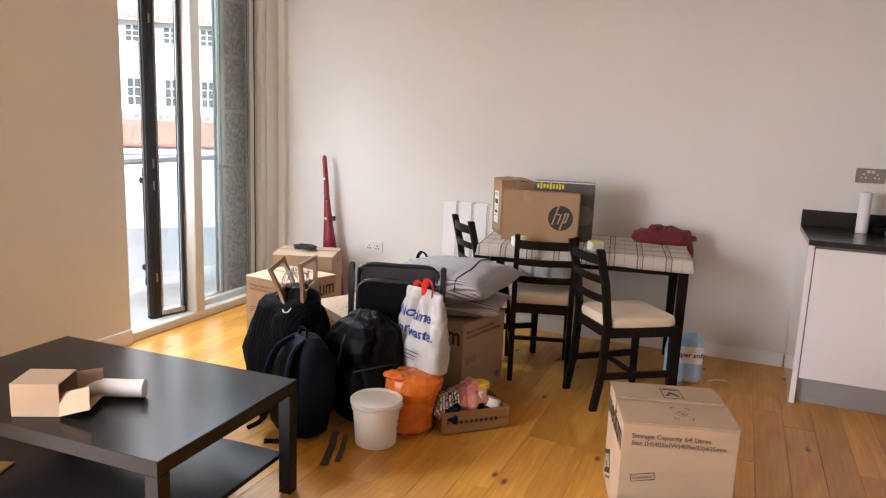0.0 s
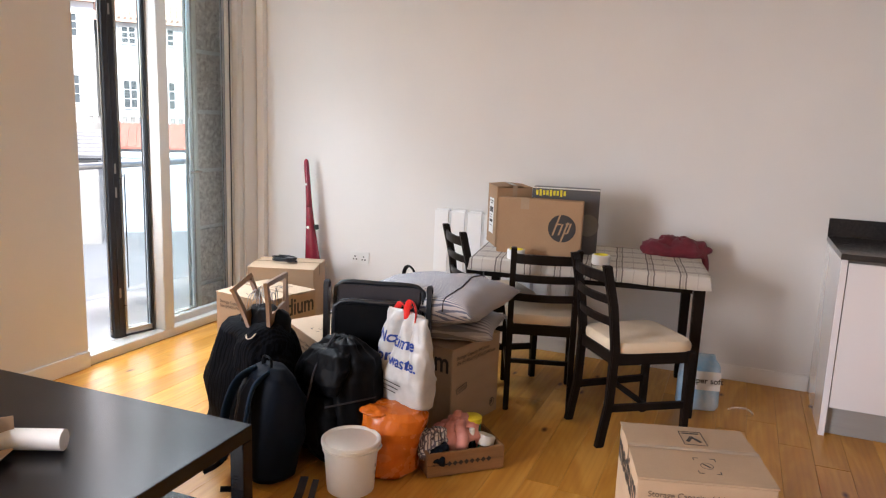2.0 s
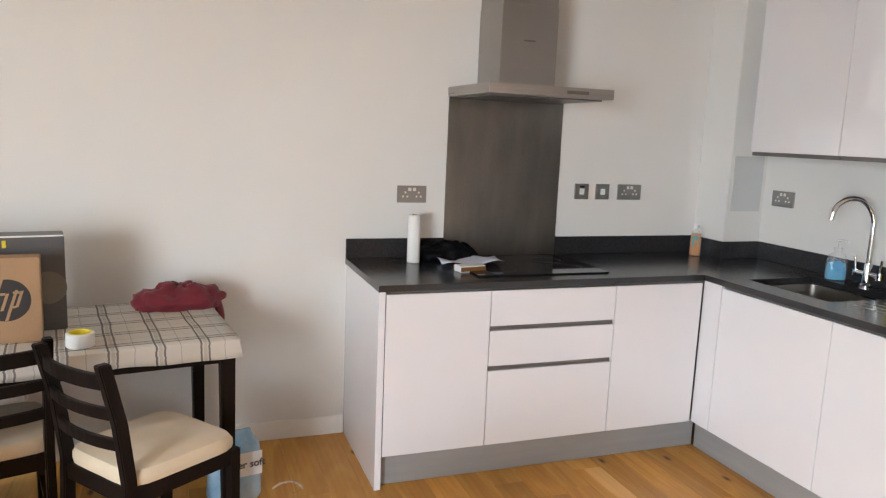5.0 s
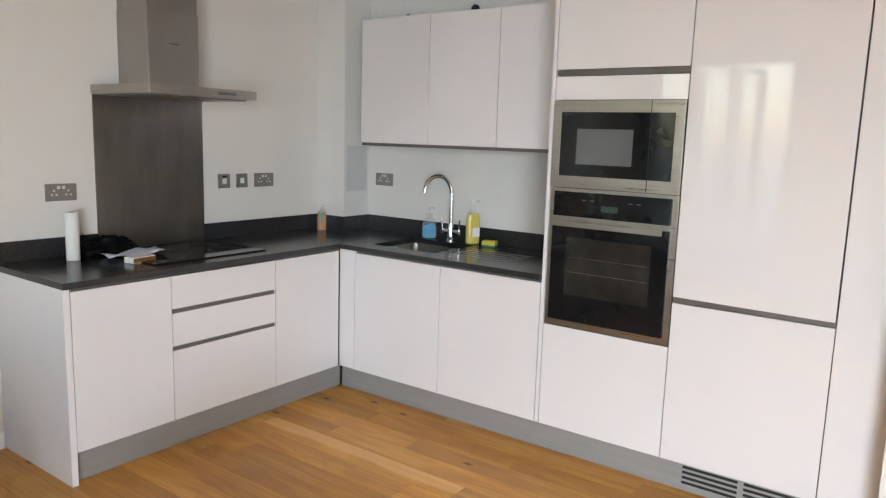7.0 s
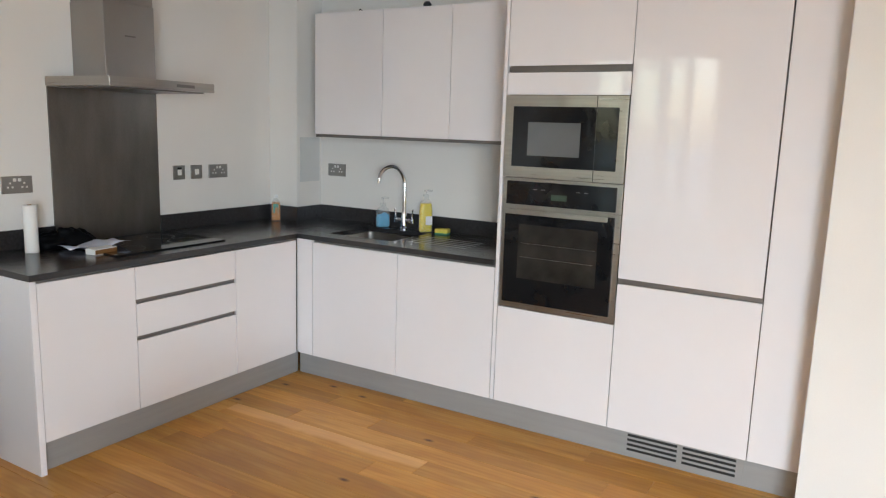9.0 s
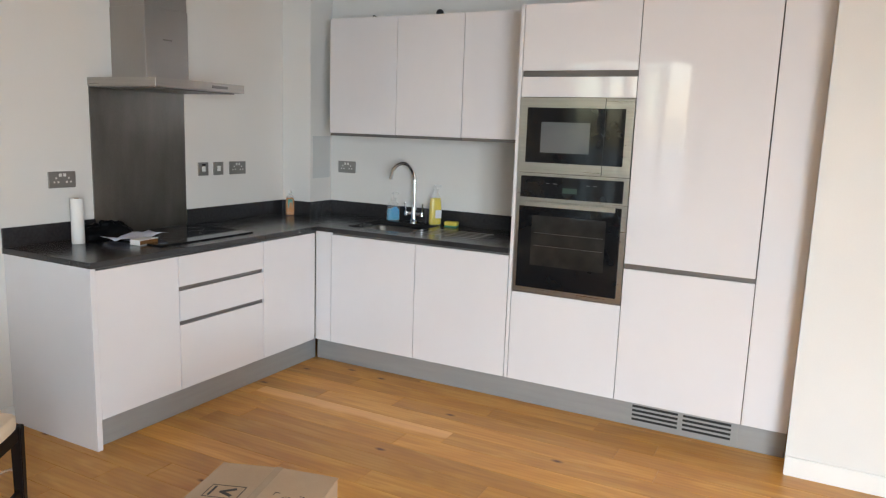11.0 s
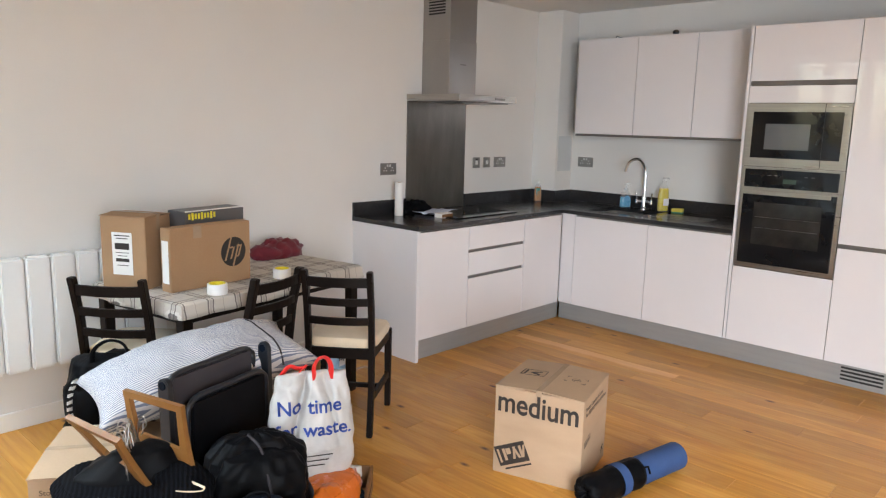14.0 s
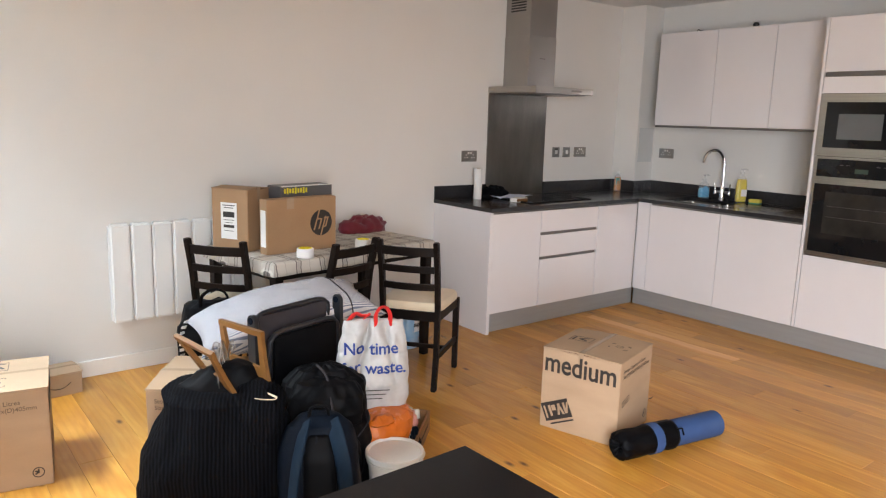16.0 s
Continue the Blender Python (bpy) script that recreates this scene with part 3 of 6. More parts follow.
pane = part("pane", W(win, B(-4.075, -0.893, 0.10, -4.065, -0.31, 2.43)), PANE, win)
pane.visible_shadow = False


def leaf(name, hinge, turn, width, s, edge, face, label):
    """A glazed balcony door: local x runs from the hinge to the closing edge, s is the closing stile's width."""
    t = tagged(thing(name, 0, 0, 0, m=pose(hinge[0], hinge[1], 0.05, 0, 0, turn)), label, "door", kind="structure")
    h, d = 2.34, 0.055
    part("stile", B(0, -d / 2, 0, 0.0185, d / 2, h), edge, t, bevel=0.003)
    part("stile", B(width - s, -d / 2, 0, width, d / 2, h), face, t, bevel=0.003)
    part("seal", B(width - s * 0.55, -d / 2 - 0.004, 0, width - s * 0.45, d / 2 + 0.004, h), edge, t)
    part("rail", B(0.02, -d / 2, 0, width - s, d / 2, 0.02), edge, t, bevel=0.003)
    part("rail", B(0.02, -d / 2, h - 0.05, width - s, d / 2, h), face, t, bevel=0.003)
    for y in (-d / 2 - 0.006, d / 2 - 0.01):
        part("glazing_bead", B(0.02, y, 0.02, width - s, y + 0.016, 0.05), STEELH, t, "silver bead")
        part("glazing_bead", B(width - s - 0.014, y, 0.05, width - s, y + 0.016, h - 0.05), STEELH, t, "silver bead")
    g = part("pane", B(0.02, -0.006, 0.05, width - s - 0.014, 0.006, h - 0.05), PANE, t)
    g.visible_shadow = False
    part("lock_rod", B(width - 0.001, -0.006, 0.02, width + 0.008, 0.006, h - 0.02), STEELH, t, "steel lock rod", bevel=0.002)
    for z in (0.25, 0.86, 1.0, 1.9):
        part("lock_keep", B(width - s * 0.72, d / 2 - 0.002, z, width - s * 0.55, d / 2 + 0.006, z + 0.06), STEELH, t, bevel=0.002)
    lv = bmesh.new()
    cyl(lv, (width - s / 2, -d / 2, 0.98), (width - s / 2, -d / 2 - 0.045, 0.98), 0.009)
    tube(lv, [(width - s / 2, -d / 2 - 0.045, 0.98), (width - s / 2 - 0.04, -d / 2 - 0.05, 0.98), (width - s / 2 - 0.11, -d / 2 - 0.045, 0.98)], 0.008)
    part("door_handle", lv, STEELH, t, smooth="angle")
    return t


leaf("door_1", (-4.085, -0.997), 256, 0.262, 0.068, FRAMEK, FRAMEK, "narrow dark-framed glazed balcony door standing ajar")
leaf("door_2", (-4.145, -0.94), 90, 0.435, 0.05, FRAMEW, FRAMEW, "glazed balcony door folded back outside the fixed pane")

# balcony
setting("balcony_floor", B(-5.2, -3.2, -0.25, -4.10, 1.4, -0.02), SLAB, "pale paved balcony floor", "balcony", bevel=0.01)
bal = thing("balcony_railing", -5.05, -0.8, -0.02, label="glass balcony railing with dark posts and a steel handrail", category="railing")
rail = bmesh.new()
cyl(rail, (-5.05, -3.0, 1.01), (-5.05, 0.88, 1.01), 0.024)
part("handrail", W(bal, rail), STEELH, bal, "brushed steel handrail", smooth="angle")
for y in (-2.55, -1.45, -0.335, 0.72):
    pp = part("post", W(bal, B(-5.075, y - 0.03, -0.02, -5.045, y + 0.03, 0.95)), FRAMEK, bal, bevel=0.003)
    for z in (0.15, 0.86):
        c = bmesh.new()
        cyl(c, (-5.045, y - 0.06, z), (-5.01, y - 0.06, z), 0.03)
        box(c, -5.06, y - 0.06, z - 0.014, -5.035, y, z + 0.014)
        part("glass_clamp", W(bal, c), FRAMEK, bal, smooth="angle")
for y0, y1 in ((-2.5, -1.5), (-1.40, -0.385), (-0.285, 0.67)):
    g = part("glass_panel", W(bal, B(-5.03, y0, 0.06, -5.018, y1, 0.94)), BALGLASS, bal)
    g.visible_shadow = False
pier = thing("stone_pier", -4.3, -0.2, -4.0, label="rough grey granite pier with pale mortar joints", category="pier")
for i in range(18):
    z = 1.426 - 0.40 * (13 - i)
    part("stone", W(pier, B(-4.268, -0.45, z + 0.006, -4.178, 0.25, z + 0.394)), STONE, pier, bevel=0.008)
part("mortar", W(pier, B(-4.262, -0.444, -4.0, -4.186, 0.24, 3.4)), RENDERW, pier)

# street outside, one storey below
setting("ground", B(-400, -400, -4.3, 400, 400, -4.05), ASPHALT, "dull grey street and yards below the balcony", "ground")
HOUSE = pose(-29.63, 25.648, 0, 0, 0, math.degrees(math.atan2(0.69, 0.724)))


def town_house(x0, x1, eave, label, cols, rows):
    h = tagged(thing("town_house", 0, 0, 0, m=HOUSE @ pose((x0 + x1) / 2, 0, -4.05)), label, "house")
    w, e = (x1 - x0) / 2, eave + 4.05
    part("wall", B(-w, 0, 0, w, 8, e), RENDERW, h)
    rf = bmesh.new()
    loft(rf, [[Vector((x, y, z)) for y, z in ((-0.35, e), (4, e + 3.6), (8.35, e), (8.35, e + 0.14), (4, e + 3.76), (-0.35, e + 0.14))] for x in (-w - 0.2, w + 0.2)])
    roof = part("roof", rf, ROOFT, h)
    for r in range(8):
        tl = bmesh.new()
        y0, z0 = -0.4 + 0.3 * r, e + 0.15 + 0.3 * 0.83 * r
        k = int((2 * w) / 0.28)
        for c in range(k):
            tube(tl, [(-w + 0.28 * c + 0.14, y0, z0 + 0.03), (-w + 0.28 * c + 0.14, y0 + 0.38, z0 + 0.3)], 0.12, 6, 0.5)
        tagged(part("tile_course", tl, ROOFT, roof), kind="stuff")
    for cx in cols:
        for z0, z1 in rows:
            a = part("window", B(cx - 0.34, -0.02, z0 + 4.05, cx + 0.34, 0.1, z1 + 4.05), DARKPANE, h)
            a_m = bmesh.new()
            hh0, hh1 = z0 + 4.05, z1 + 4.05
            for q in ((-0.38, hh0 - 0.05, -0.31, hh1 + 0.05), (0.31, hh0 - 0.05, 0.38, hh1 + 0.05), (-0.31, hh0 - 0.05, 0.31, hh0 + 0.02), (-0.31, hh1 - 0.02, 0.31, hh1 + 0.05), (-0.03, hh0 + 0.02, 0.03, hh1 - 0.02)):
                box(a_m, cx + q[0], -0.07, q[1], cx + q[2], -0.021, q[3])
            for k in (1, 2):
                zz = hh0 + (hh1 - hh0) * k / 3
                box(a_m, cx - 0.31, -0.06, zz - 0.02, cx - 0.03, -0.022, zz + 0.02)
                box(a_m, cx + 0.03, -0.06, zz - 0.02, cx + 0.31, -0.022, zz + 0.02)
            part("frame", a_m, RENDERW, a, "white glazing bars")
    return h


town_house(-2.8, 6.2, 5.75, "white rendered town house with a clay tile roof", (-3.1, -1.25, 0.6, 2.4), ((4.72, 5.55), (1.45, 2.85)))
town_house(-14.0, -3.0, 6.6, "white rendered neighbour house with a clay tile roof", (-3.0, -1.0, 2.0, 4.4), ((4.9, 6.0), (1.6, 3.0)))
gw = thing("yard_wall", 0, 0, 0, label="grey rubble wall topped with a row of chimney pots", category="wall", m=HOUSE @ pose(0, -4.0, -4.05))
part("wall", B(-9, 0, 0, 9, 0.5, 4.75), GREYRENDER, gw)
for i in range(18):
    pt = bmesh.new()
    lathe(pt, [(0.12, 4.75), (0.10, 4.9), (0.09, 5.0), (0.115, 5.03), (0.115, 5.07), (0.08, 5.07)], 10, -3.0 + 0.36 * i, 0.25)
    part("chimney_pot", pt, GREYRENDER, gw, smooth="angle")
shed = thing("shop_lean_to", 0, 0, 0, label="blue painted shopfront under a red sheet roof", category="shop", m=HOUSE @ pose(1.4, -7.0, -4.05))
part("wall", B(-3.5, 0, 0, 3.2, 2.6, 3.7), BLUEPAINT, shed)
rf = bmesh.new()
loft(rf, [[Vector((x, y, z)) for y, z in ((-0.2, 3.72), (2.7, 4.7), (2.7, 4.8), (-0.2, 3.82))] for x in (-3.6, 3.3)])
roof = part("roof", rf, REDTIN, shed)
for i in range(20):
    part("seam", loft(bmesh.new(), [[Vector((x, y, z)) for y, z in ((-0.2, 3.83), (2.7, 4.81), (2.7, 4.86), (-0.2, 3.88))] for x in (-3.5 + 0.35 * i, -3.44 + 0.35 * i)]), REDTIN, roof)
part("fascia", B(-3.55, -0.06, 3.35, 3.25, 0, 3.6), RENDERW, shed)

outb = thing("outbuilding", 0, 0, 0, label="low grey outbuilding with a slate roof in the yard", category="outbuilding", m=HOUSE @ pose(-5.4, -10.0, -4.05))
part("wall", B(-3.2, 0, 0, 3.1, 2.4, 3.55), GREYRENDER, outb)
roof = part("roof", loft(bmesh.new(), [[Vector((x, y, z)) for y, z in ((-0.25, 3.5), (2.4, 4.45), (2.4, 4.52), (-0.25, 3.57))] for x in (-3.3, 3.25)]), SLATE, outb)
for k in range(7):
    part("slate_course", loft(bmesh.new(), [[Vector((x, y, z)) for y, z in ((-0.28 + 0.38 * k, 3.575 + 0.136 * k), (0.1 + 0.38 * k, 3.711 + 0.136 * k), (0.1 + 0.38 * k, 3.72 + 0.136 * k), (-0.28 + 0.38 * k, 3.61 + 0.136 * k))] for x in (-3.32, 3.27)]), SLATE, roof)
part("gutter", B(-3.3, -0.34, 3.42, 3.25, -0.26, 3.5), FRAMEK, outb, "black gutter")

# ---- kitchen ----
ZB, ZT = 0.145, 0.852       # base door bottom and top
YF, XF = -0.63, 1.38        # door faces of the two runs
TOP0, TOP1 = 0.868, 0.896   # worktop


def unit(name, x, y, z, label, category="cabinet", group=""):
    return thing(name, x, y, z, label=label, category=category, group=group)


def yfront(u, x0, x1, z0, z1, name="door"):
    return part(name, W(u, B(x0, YF, z0, x1, YF + 0.019, z1)), GLOSS, u, bevel=0.0012)


def xfront(u, y0, y1, z0, z1, name="door", x=XF):
    return part(name, W(u, B(x, y0, z0, x + 0.019, y1, z1)), GLOSS, u, bevel=0.0012)


u = unit("base_cabinet", 0.02, -0.3, 0.0, "white gloss base cabinet with an end panel", group="kitchen base units")
part("end_panel", W(u, B(-0.25, YF - 0.006, 0.0, -0.222, 0.0, TOP0)), GLOSS, u, bevel=0.0012)
part("body", W(u, B(-0.219, YF + 0.021, ZB, 0.25, -0.003, TOP0 - 0.002)), CHANNEL, u)
yfront(u, -0.217, 0.252, ZB, ZT)
u = unit("drawer_cabinet", 0.57, -0.3, 0.0, "white gloss cabinet with three handleless drawers", group="kitchen base units")
part("body", W(u, B(0.253, YF + 0.03, ZB, 0.884, -0.003, TOP0 - 0.002)), CHANNEL, u)
for z0, z1 in ((ZB, 0.490), (0.512, 0.672), (0.694, ZT)):
    yfront(u, 0.256, 0.882, z0, z1, "drawer_front")
for z in (0.490, 0.672):
    part("handle_channel", W(u, B(0.2565, YF + 0.012, z + 0.002, 0.8815, YF + 0.0295, z + 0.020)), CHANNEL, u, "grey metal finger channel")
u = unit("base_cabinet", 1.1, -0.3, 0.0, "white gloss single-door base cabinet in the corner", group="kitchen base units")
part("body", W(u, B(0.887, YF + 0.021, ZB, 1.40, -0.003, TOP0 - 0.002)), CHANNEL, u)
yfront(u, 0.886, 1.37, ZB, ZT)
u = unit("sink_cabinet", 1.7, -1.3, 0.0, "white gloss two-door cabinet under the sink", group="kitchen base units")
part("body", W(u, B(XF + 0.021, -1.97, ZB, 1.55, -0.66, TOP0 - 0.002)), CHANNEL, u)
part("filler", W(u, B(XF, -0.749, ZB, XF + 0.019, YF + 0.002, TOP0 - 0.002)), GLOSS, u, bevel=0.001)
xfront(u, -1.366, -0.753, ZB, ZT)
xfront(u, -1.972, -1.370, ZB, ZT)
u = unit("oven_tower", 1.7, -2.3, 0.0, "tall white gloss cabinet housing oven and microwave", group="tall kitchen units")
part("side_panel", W(u, B(XF, -1.996, ZB, EAST - 0.003, -1.977, 2.20)), GLOSS, u, bevel=0.001)
part("body", W(u, B(XF + 0.03, -2.61, ZB, EAST - 0.003, -1.998, 2.20)), CHANNEL, u)
xfront(u, -2.612, -2.0, ZB, 0.655)
xfront(u, -2.612, -2.0, 1.724, 1.828, "panel")
part("handle_channel", W(u, B(XF + 0.012, -2.612, 1.832, XF + 0.029, -2.0, 1.856)), CHANNEL, u, "grey metal finger channel")
xfront(u, -2.612, -2.0, 1.860, 2.20)
u = unit("fridge_tower", 1.7, -2.95, 0.0, "tall white gloss built-in fridge cabinet reflecting the window", group="tall kitchen units")
part("body", W(u, B(XF + 0.03, -3.455, ZB, EAST - 0.003, -2.614, 2.20)), CHANNEL, u)
xfront(u, -3.246, -2.616, ZB, 0.856)
part("handle_channel", W(u, B(XF + 0.012, -3.246, 0.858, XF + 0.029, -2.616, 0.882)), CHANNEL, u, "grey metal finger channel")
ajar = part("door", B(0, -0.63, 0, 0.019, 0, 1.316), GLOSS, u, bevel=0.0012)
ajar.matrix_basis = u.matrix_basis.inverted() @ pose(XF, -2.616, 0.884, 0, 0, -2.2)
xfront(u, -3.457, -3.250, ZB, 2.20, "filler")
# plinths
pl = unit("plinth", 0.6, -0.59, 0.0, "brushed grey metal plinth under the units", "plinth")
part("board", W(pl, B(-0.221, YF + 0.035, 0.002, 1.425, YF + 0.05, ZB - 0.004)), ALU, pl, bevel=0.001)
pl = unit("plinth", 1.43, -2.0, 0.0, "brushed grey metal plinth with a vent grille", "plinth")
part("board", W(pl, B(XF + 0.045, -3.455, 0.002, XF + 0.06, -0.612, ZB - 0.004)), ALU, pl, bevel=0.001)
gr = part("vent_grille", W(pl, B(XF + 0.038, -3.238, 0.018, XF + 0.0445, -2.668, ZB - 0.012)), ALU, pl, "grey slatted vent", bevel=0.001)
for y0 in (-3.205, -2.945):
    for k in range(4):
        part("slot", W(pl, B(XF + 0.0365, y0, 0.038 + 0.024 * k, XF + 0.0378, y0 + 0.235, 0.050 + 0.024 * k)), DARKHOLE, gr)
# wall cabinets
wall_doors = ((-0.492, -1.012), (-1.016, -1.484), (-1.488, -1.972))
for a, b in wall_doors:
    u = unit("wall_cabinet", 1.88, (a + b) / 2, 1.49, "white gloss handleless wall cabinet", group="kitchen wall units")
    part("body", W(u, B(1.722, b - 0.001, 1.505, EAST - 0.003, a + 0.001, 2.23)), CARCASS, u)
    part("door", W(u, B(1.70, b, 1.49, 1.72, a, 2.23)), GLOSS, u, bevel=0.0012)
    part("light_rail", W(u, B(1.712, b, 1.471, 1.95, a, 1.489)), CHANNEL, u, "grey underside")
# worktop with the sink opening
SX0, SX1, SY0, SY1 = 1.50, 1.90, -1.24, -0.78
wt = unit("worktop", 1.0, -0.3, TOP0, "dark grey polished quartz worktop with upstand", "worktop")
for q in ((-0.255, YF - 0.018, EAST, 0.0), (1.362, -1.975, 1.5, YF - 0.018), (1.9, -1.975, EAST, YF - 0.018), (1.5, -0.78, 1.9, YF - 0.018), (1.5, -1.975, 1.9, -1.24)):
    part("slab", W(wt, B(q[0], q[1], TOP0, q[2], q[3], TOP1)), QUARTZ, wt)
for q in ((-0.255, -0.016, 0.247, -0.002), (0.889, -0.016, 1.784, -0.002), (1.784, -0.266, 1.798, -0.002), (1.798, -0.266, EAST - 0.002, -0.252), (EAST - 0.016, -1.975, EAST - 0.002, -0.266)):
    part("upstand", W(wt, B(q[0], q[1], TOP1 + 0.001, q[2], q[3], 0.992)), QUARTZ, wt, bevel=0.001)
for k in range(5):
    part("drainer_groove", W(wt, B(1.56 + 0.055 * k, -1.70, TOP1 - 0.002, 1.572 + 0.055 * k, -1.30, TOP1 + 0.0006)), STEELH, wt, "shallow drainer groove")
sk = unit("sink", 1.7, -1.01, TOP0 - 0.17, "undermounted stainless steel sink bowl", "sink")
sb = bmesh.new()
def sq(x0, y0, x1, y1, z, r=0.06):
    pts = []
    for cx, cy, a0 in ((x1 - r, y1 - r, 0), (x0 + r, y1 - r, 90), (x0 + r, y0 + r, 180), (x1 - r, y0 + r, 270)):
        for k in range(6):
            a = radians(a0 + 18 * k)
            pts.append(Vector((cx + r * math.cos(a), cy + r * math.sin(a), z)))
    return pts
loft(sb, [sq(SX0 - 0.015, SY0 - 0.015, SX1 + 0.015, SY1 + 0.015, TOP0 - 0.001), sq(SX0 + 0.004, SY0 + 0.004, SX1 - 0.004, SY1 - 0.004, TOP0 - 0.004), sq(SX0 + 0.01, SY0 + 0.01, SX1 - 0.01, SY1 - 0.01, TOP0 - 0.15), sq(SX0 + 0.04, SY0 + 0.04, SX1 - 0.04, SY1 - 0.04, TOP0 - 0.17)], cap=False)
part("bowl", W(sk, sb), STEELH, sk, smooth="angle")
part("bowl_floor", W(sk, loft(bmesh.new(), [sq(SX0 + 0.035, SY0 + 0.035, SX1 - 0.035, SY1 - 0.035, TOP0 - 0.178), sq(SX0 + 0.042, SY0 + 0.042, SX1 - 0.042, SY1 - 0.042, TOP0 - 0.169)])), STEELH, sk)
tap = unit("mixer_tap", 1.96, -1.02, TOP1, "chrome swan-neck mixer tap with two levers", "tap")
part("base", lathe(bmesh.new(), [(0.027, 0), (0.027, 0.012), (0.02, 0.02), (0.018, 0.10), (0.015, 0.11)], 24), CHROME, tap, smooth="angle")
part("spout", tube(bmesh.new(), curve_pts([(0, 0, 0.10), (0, 0, 0.24), (-0.005, 0.004, 0.33), (-0.045, 0.03, 0.395), (-0.095, 0.065, 0.40), (-0.135, 0.093, 0.36), (-0.15, 0.10, 0.30)], 6), 0.0125, 14), CHROME, tap, smooth="angle")
for s in (-1, 1):
    lv = bmesh.new()
    cyl(lv, (0, 0, 0.06), (0, s * 0.062, 0.06), 0.012)
    cyl(lv, (0, s * 0.062, 0.045), (0, s * 0.062, 0.075), 0.014)
    tube(lv, [(0, s * 0.062, 0.07), (-0.004, s * 0.066, 0.10), (-0.006, s * 0.07, 0.135)], 0.0055)
    part("lever", lv, CHROME, tap, smooth="angle")
# hob, splashback and hood
hob = unit("hob", 0.56, -0.3, TOP1 + 0.001, "black glass ceramic hob set on the worktop", "hob")
part("glass_plate", B(-0.335, -0.245, 0, 0.335, 0.225, 0.006), BLACKGLASS, hob, bevel=0.002)
for x, y, r in ((-0.17, 0.09, 0.09), (0.17, 0.09, 0.075), (-0.17, -0.11, 0.075), (0.17, -0.11, 0.09)):
    rg = bmesh.new()
    loft(rg, [[Vector((x + q * math.cos(0.19635 * i), y + q * math.sin(0.19635 * i), 0.0064)) for i in range(32)] for q in (r, r - 0.0025)], cap=False)
    part("ring_mark", rg, CHANNEL, hob, "thin grey ring mark")
spl = unit("splashback", 0.567, -0.006, TOP1, "brushed steel splashback behind the hob", "splashback")
part("sheet", W(spl, B(0.249, -0.010, TOP1 + 0.001, 0.887, -0.001, 1.695)), STEEL, spl, bevel=0.001)
hd = unit("cooker_hood", 0.553, -0.25, 1.697, "brushed steel chimney cooker hood", "cooker hood")
part("canopy", W(hd, B(0.243, -0.515, 1.697, 0.864, -0.002, 1.742)), STEELH, hd, bevel=0.002)
part("grease_filter", W(hd, B(0.28, -0.47, 1.690, 0.83, -0.05, 1.6965)), CHANNEL, hd)
part("control_strip", W(hd, B(0.62, -0.518, 1.712, 0.73, -0.5155, 1.727)), CHANNEL, hd, "small button strip")
ch = part("chimney", W(hd, B(0.395, -0.272, 1.743, 0.685, -0.002, 2.12)), STEELC, hd, bevel=0.002)
cu = part("chimney_sleeve", W(hd, B(0.398, -0.269, 2.121, 0.682, -0.002, HIGH - 0.002)), STEELC, hd, bevel=0.002)
part("badge", W(hd, B(0.51, -0.2745, 1.955, 0.57, -0.2725, 1.962)), CHANNEL, hd)
for k in range(6):
    part("vent_slot", W(hd, B(0.3955, -0.22, 2.30 + 0.02 * k, 0.3975, -0.06, 2.311 + 0.02 * k)), DARKHOLE, cu)
# oven and microwave
ov = unit("oven", 1.4, -2.306, 0.662, "built-in black glass oven in a steel surround", "oven")
part("surround", W(ov, B(XF + 0.002, -2.61, 0.660, XF + 0.029, -2.002, 1.318)), STEELH, ov, bevel=0.0015)
part("door", W(ov, B(XF - 0.016, -2.585, 0.692, XF + 0.001, -2.026, 1.165)), BLACKGLASS, ov, bevel=0.002)
part("control_panel", W(ov, B(XF - 0.012, -2.585, 1.190, XF + 0.001, -2.026, 1.305)), BLACKGLASS, ov, bevel=0.002)
part("oven_window", W(ov, B(XF - 0.0172, -2.512, 0.82, XF - 0.0161, -2.104, 1.094)), OVENGLASS, ov, "tinted viewing window")
part("rack", W(ov, tube(bmesh.new(), [(XF - 0.0182, -2.5, 0.93), (XF - 0.0182, -2.12, 0.93)], 0.0011, 6)), CHANNEL, ov)
part("rack", W(ov, tube(bmesh.new(), [(XF - 0.0182, -2.5, 1.0), (XF - 0.0182, -2.12, 1.0)], 0.0011, 6)), CHANNEL, ov)
part("handle", W(ov, B(XF - 0.05, -2.56, 1.145, XF - 0.034, -2.03, 1.168)), STEELH, ov, "flat steel handle", bevel=0.002)
part("handle_post", W(ov, B(XF - 0.034, -2.53, 1.15, XF - 0.0165, -2.51, 1.163)), STEELH, ov)
part("handle_post", W(ov, B(XF - 0.034, -2.08, 1.15, XF - 0.0165, -2.06, 1.163)), STEELH, ov)
part("display", W(ov, B(XF - 0.0135, -2.345, 1.222, XF - 0.0122, -2.265, 1.25)), surf("oven_display", (0.03, 0.05, 0.04), (0.05, 0.08, 0.06), 0.2, bump=0), ov)
for y in (-2.18, -2.22, -2.4, -2.44):
    part("touch_mark", W(ov, B(XF - 0.0135, y - 0.01, 1.268, XF - 0.0122, y + 0.01, 1.271)), CHANNEL, ov)
mw = unit("microwave", 1.4, -2.306, 1.322, "built-in microwave with steel frame and dark glass", "microwave")
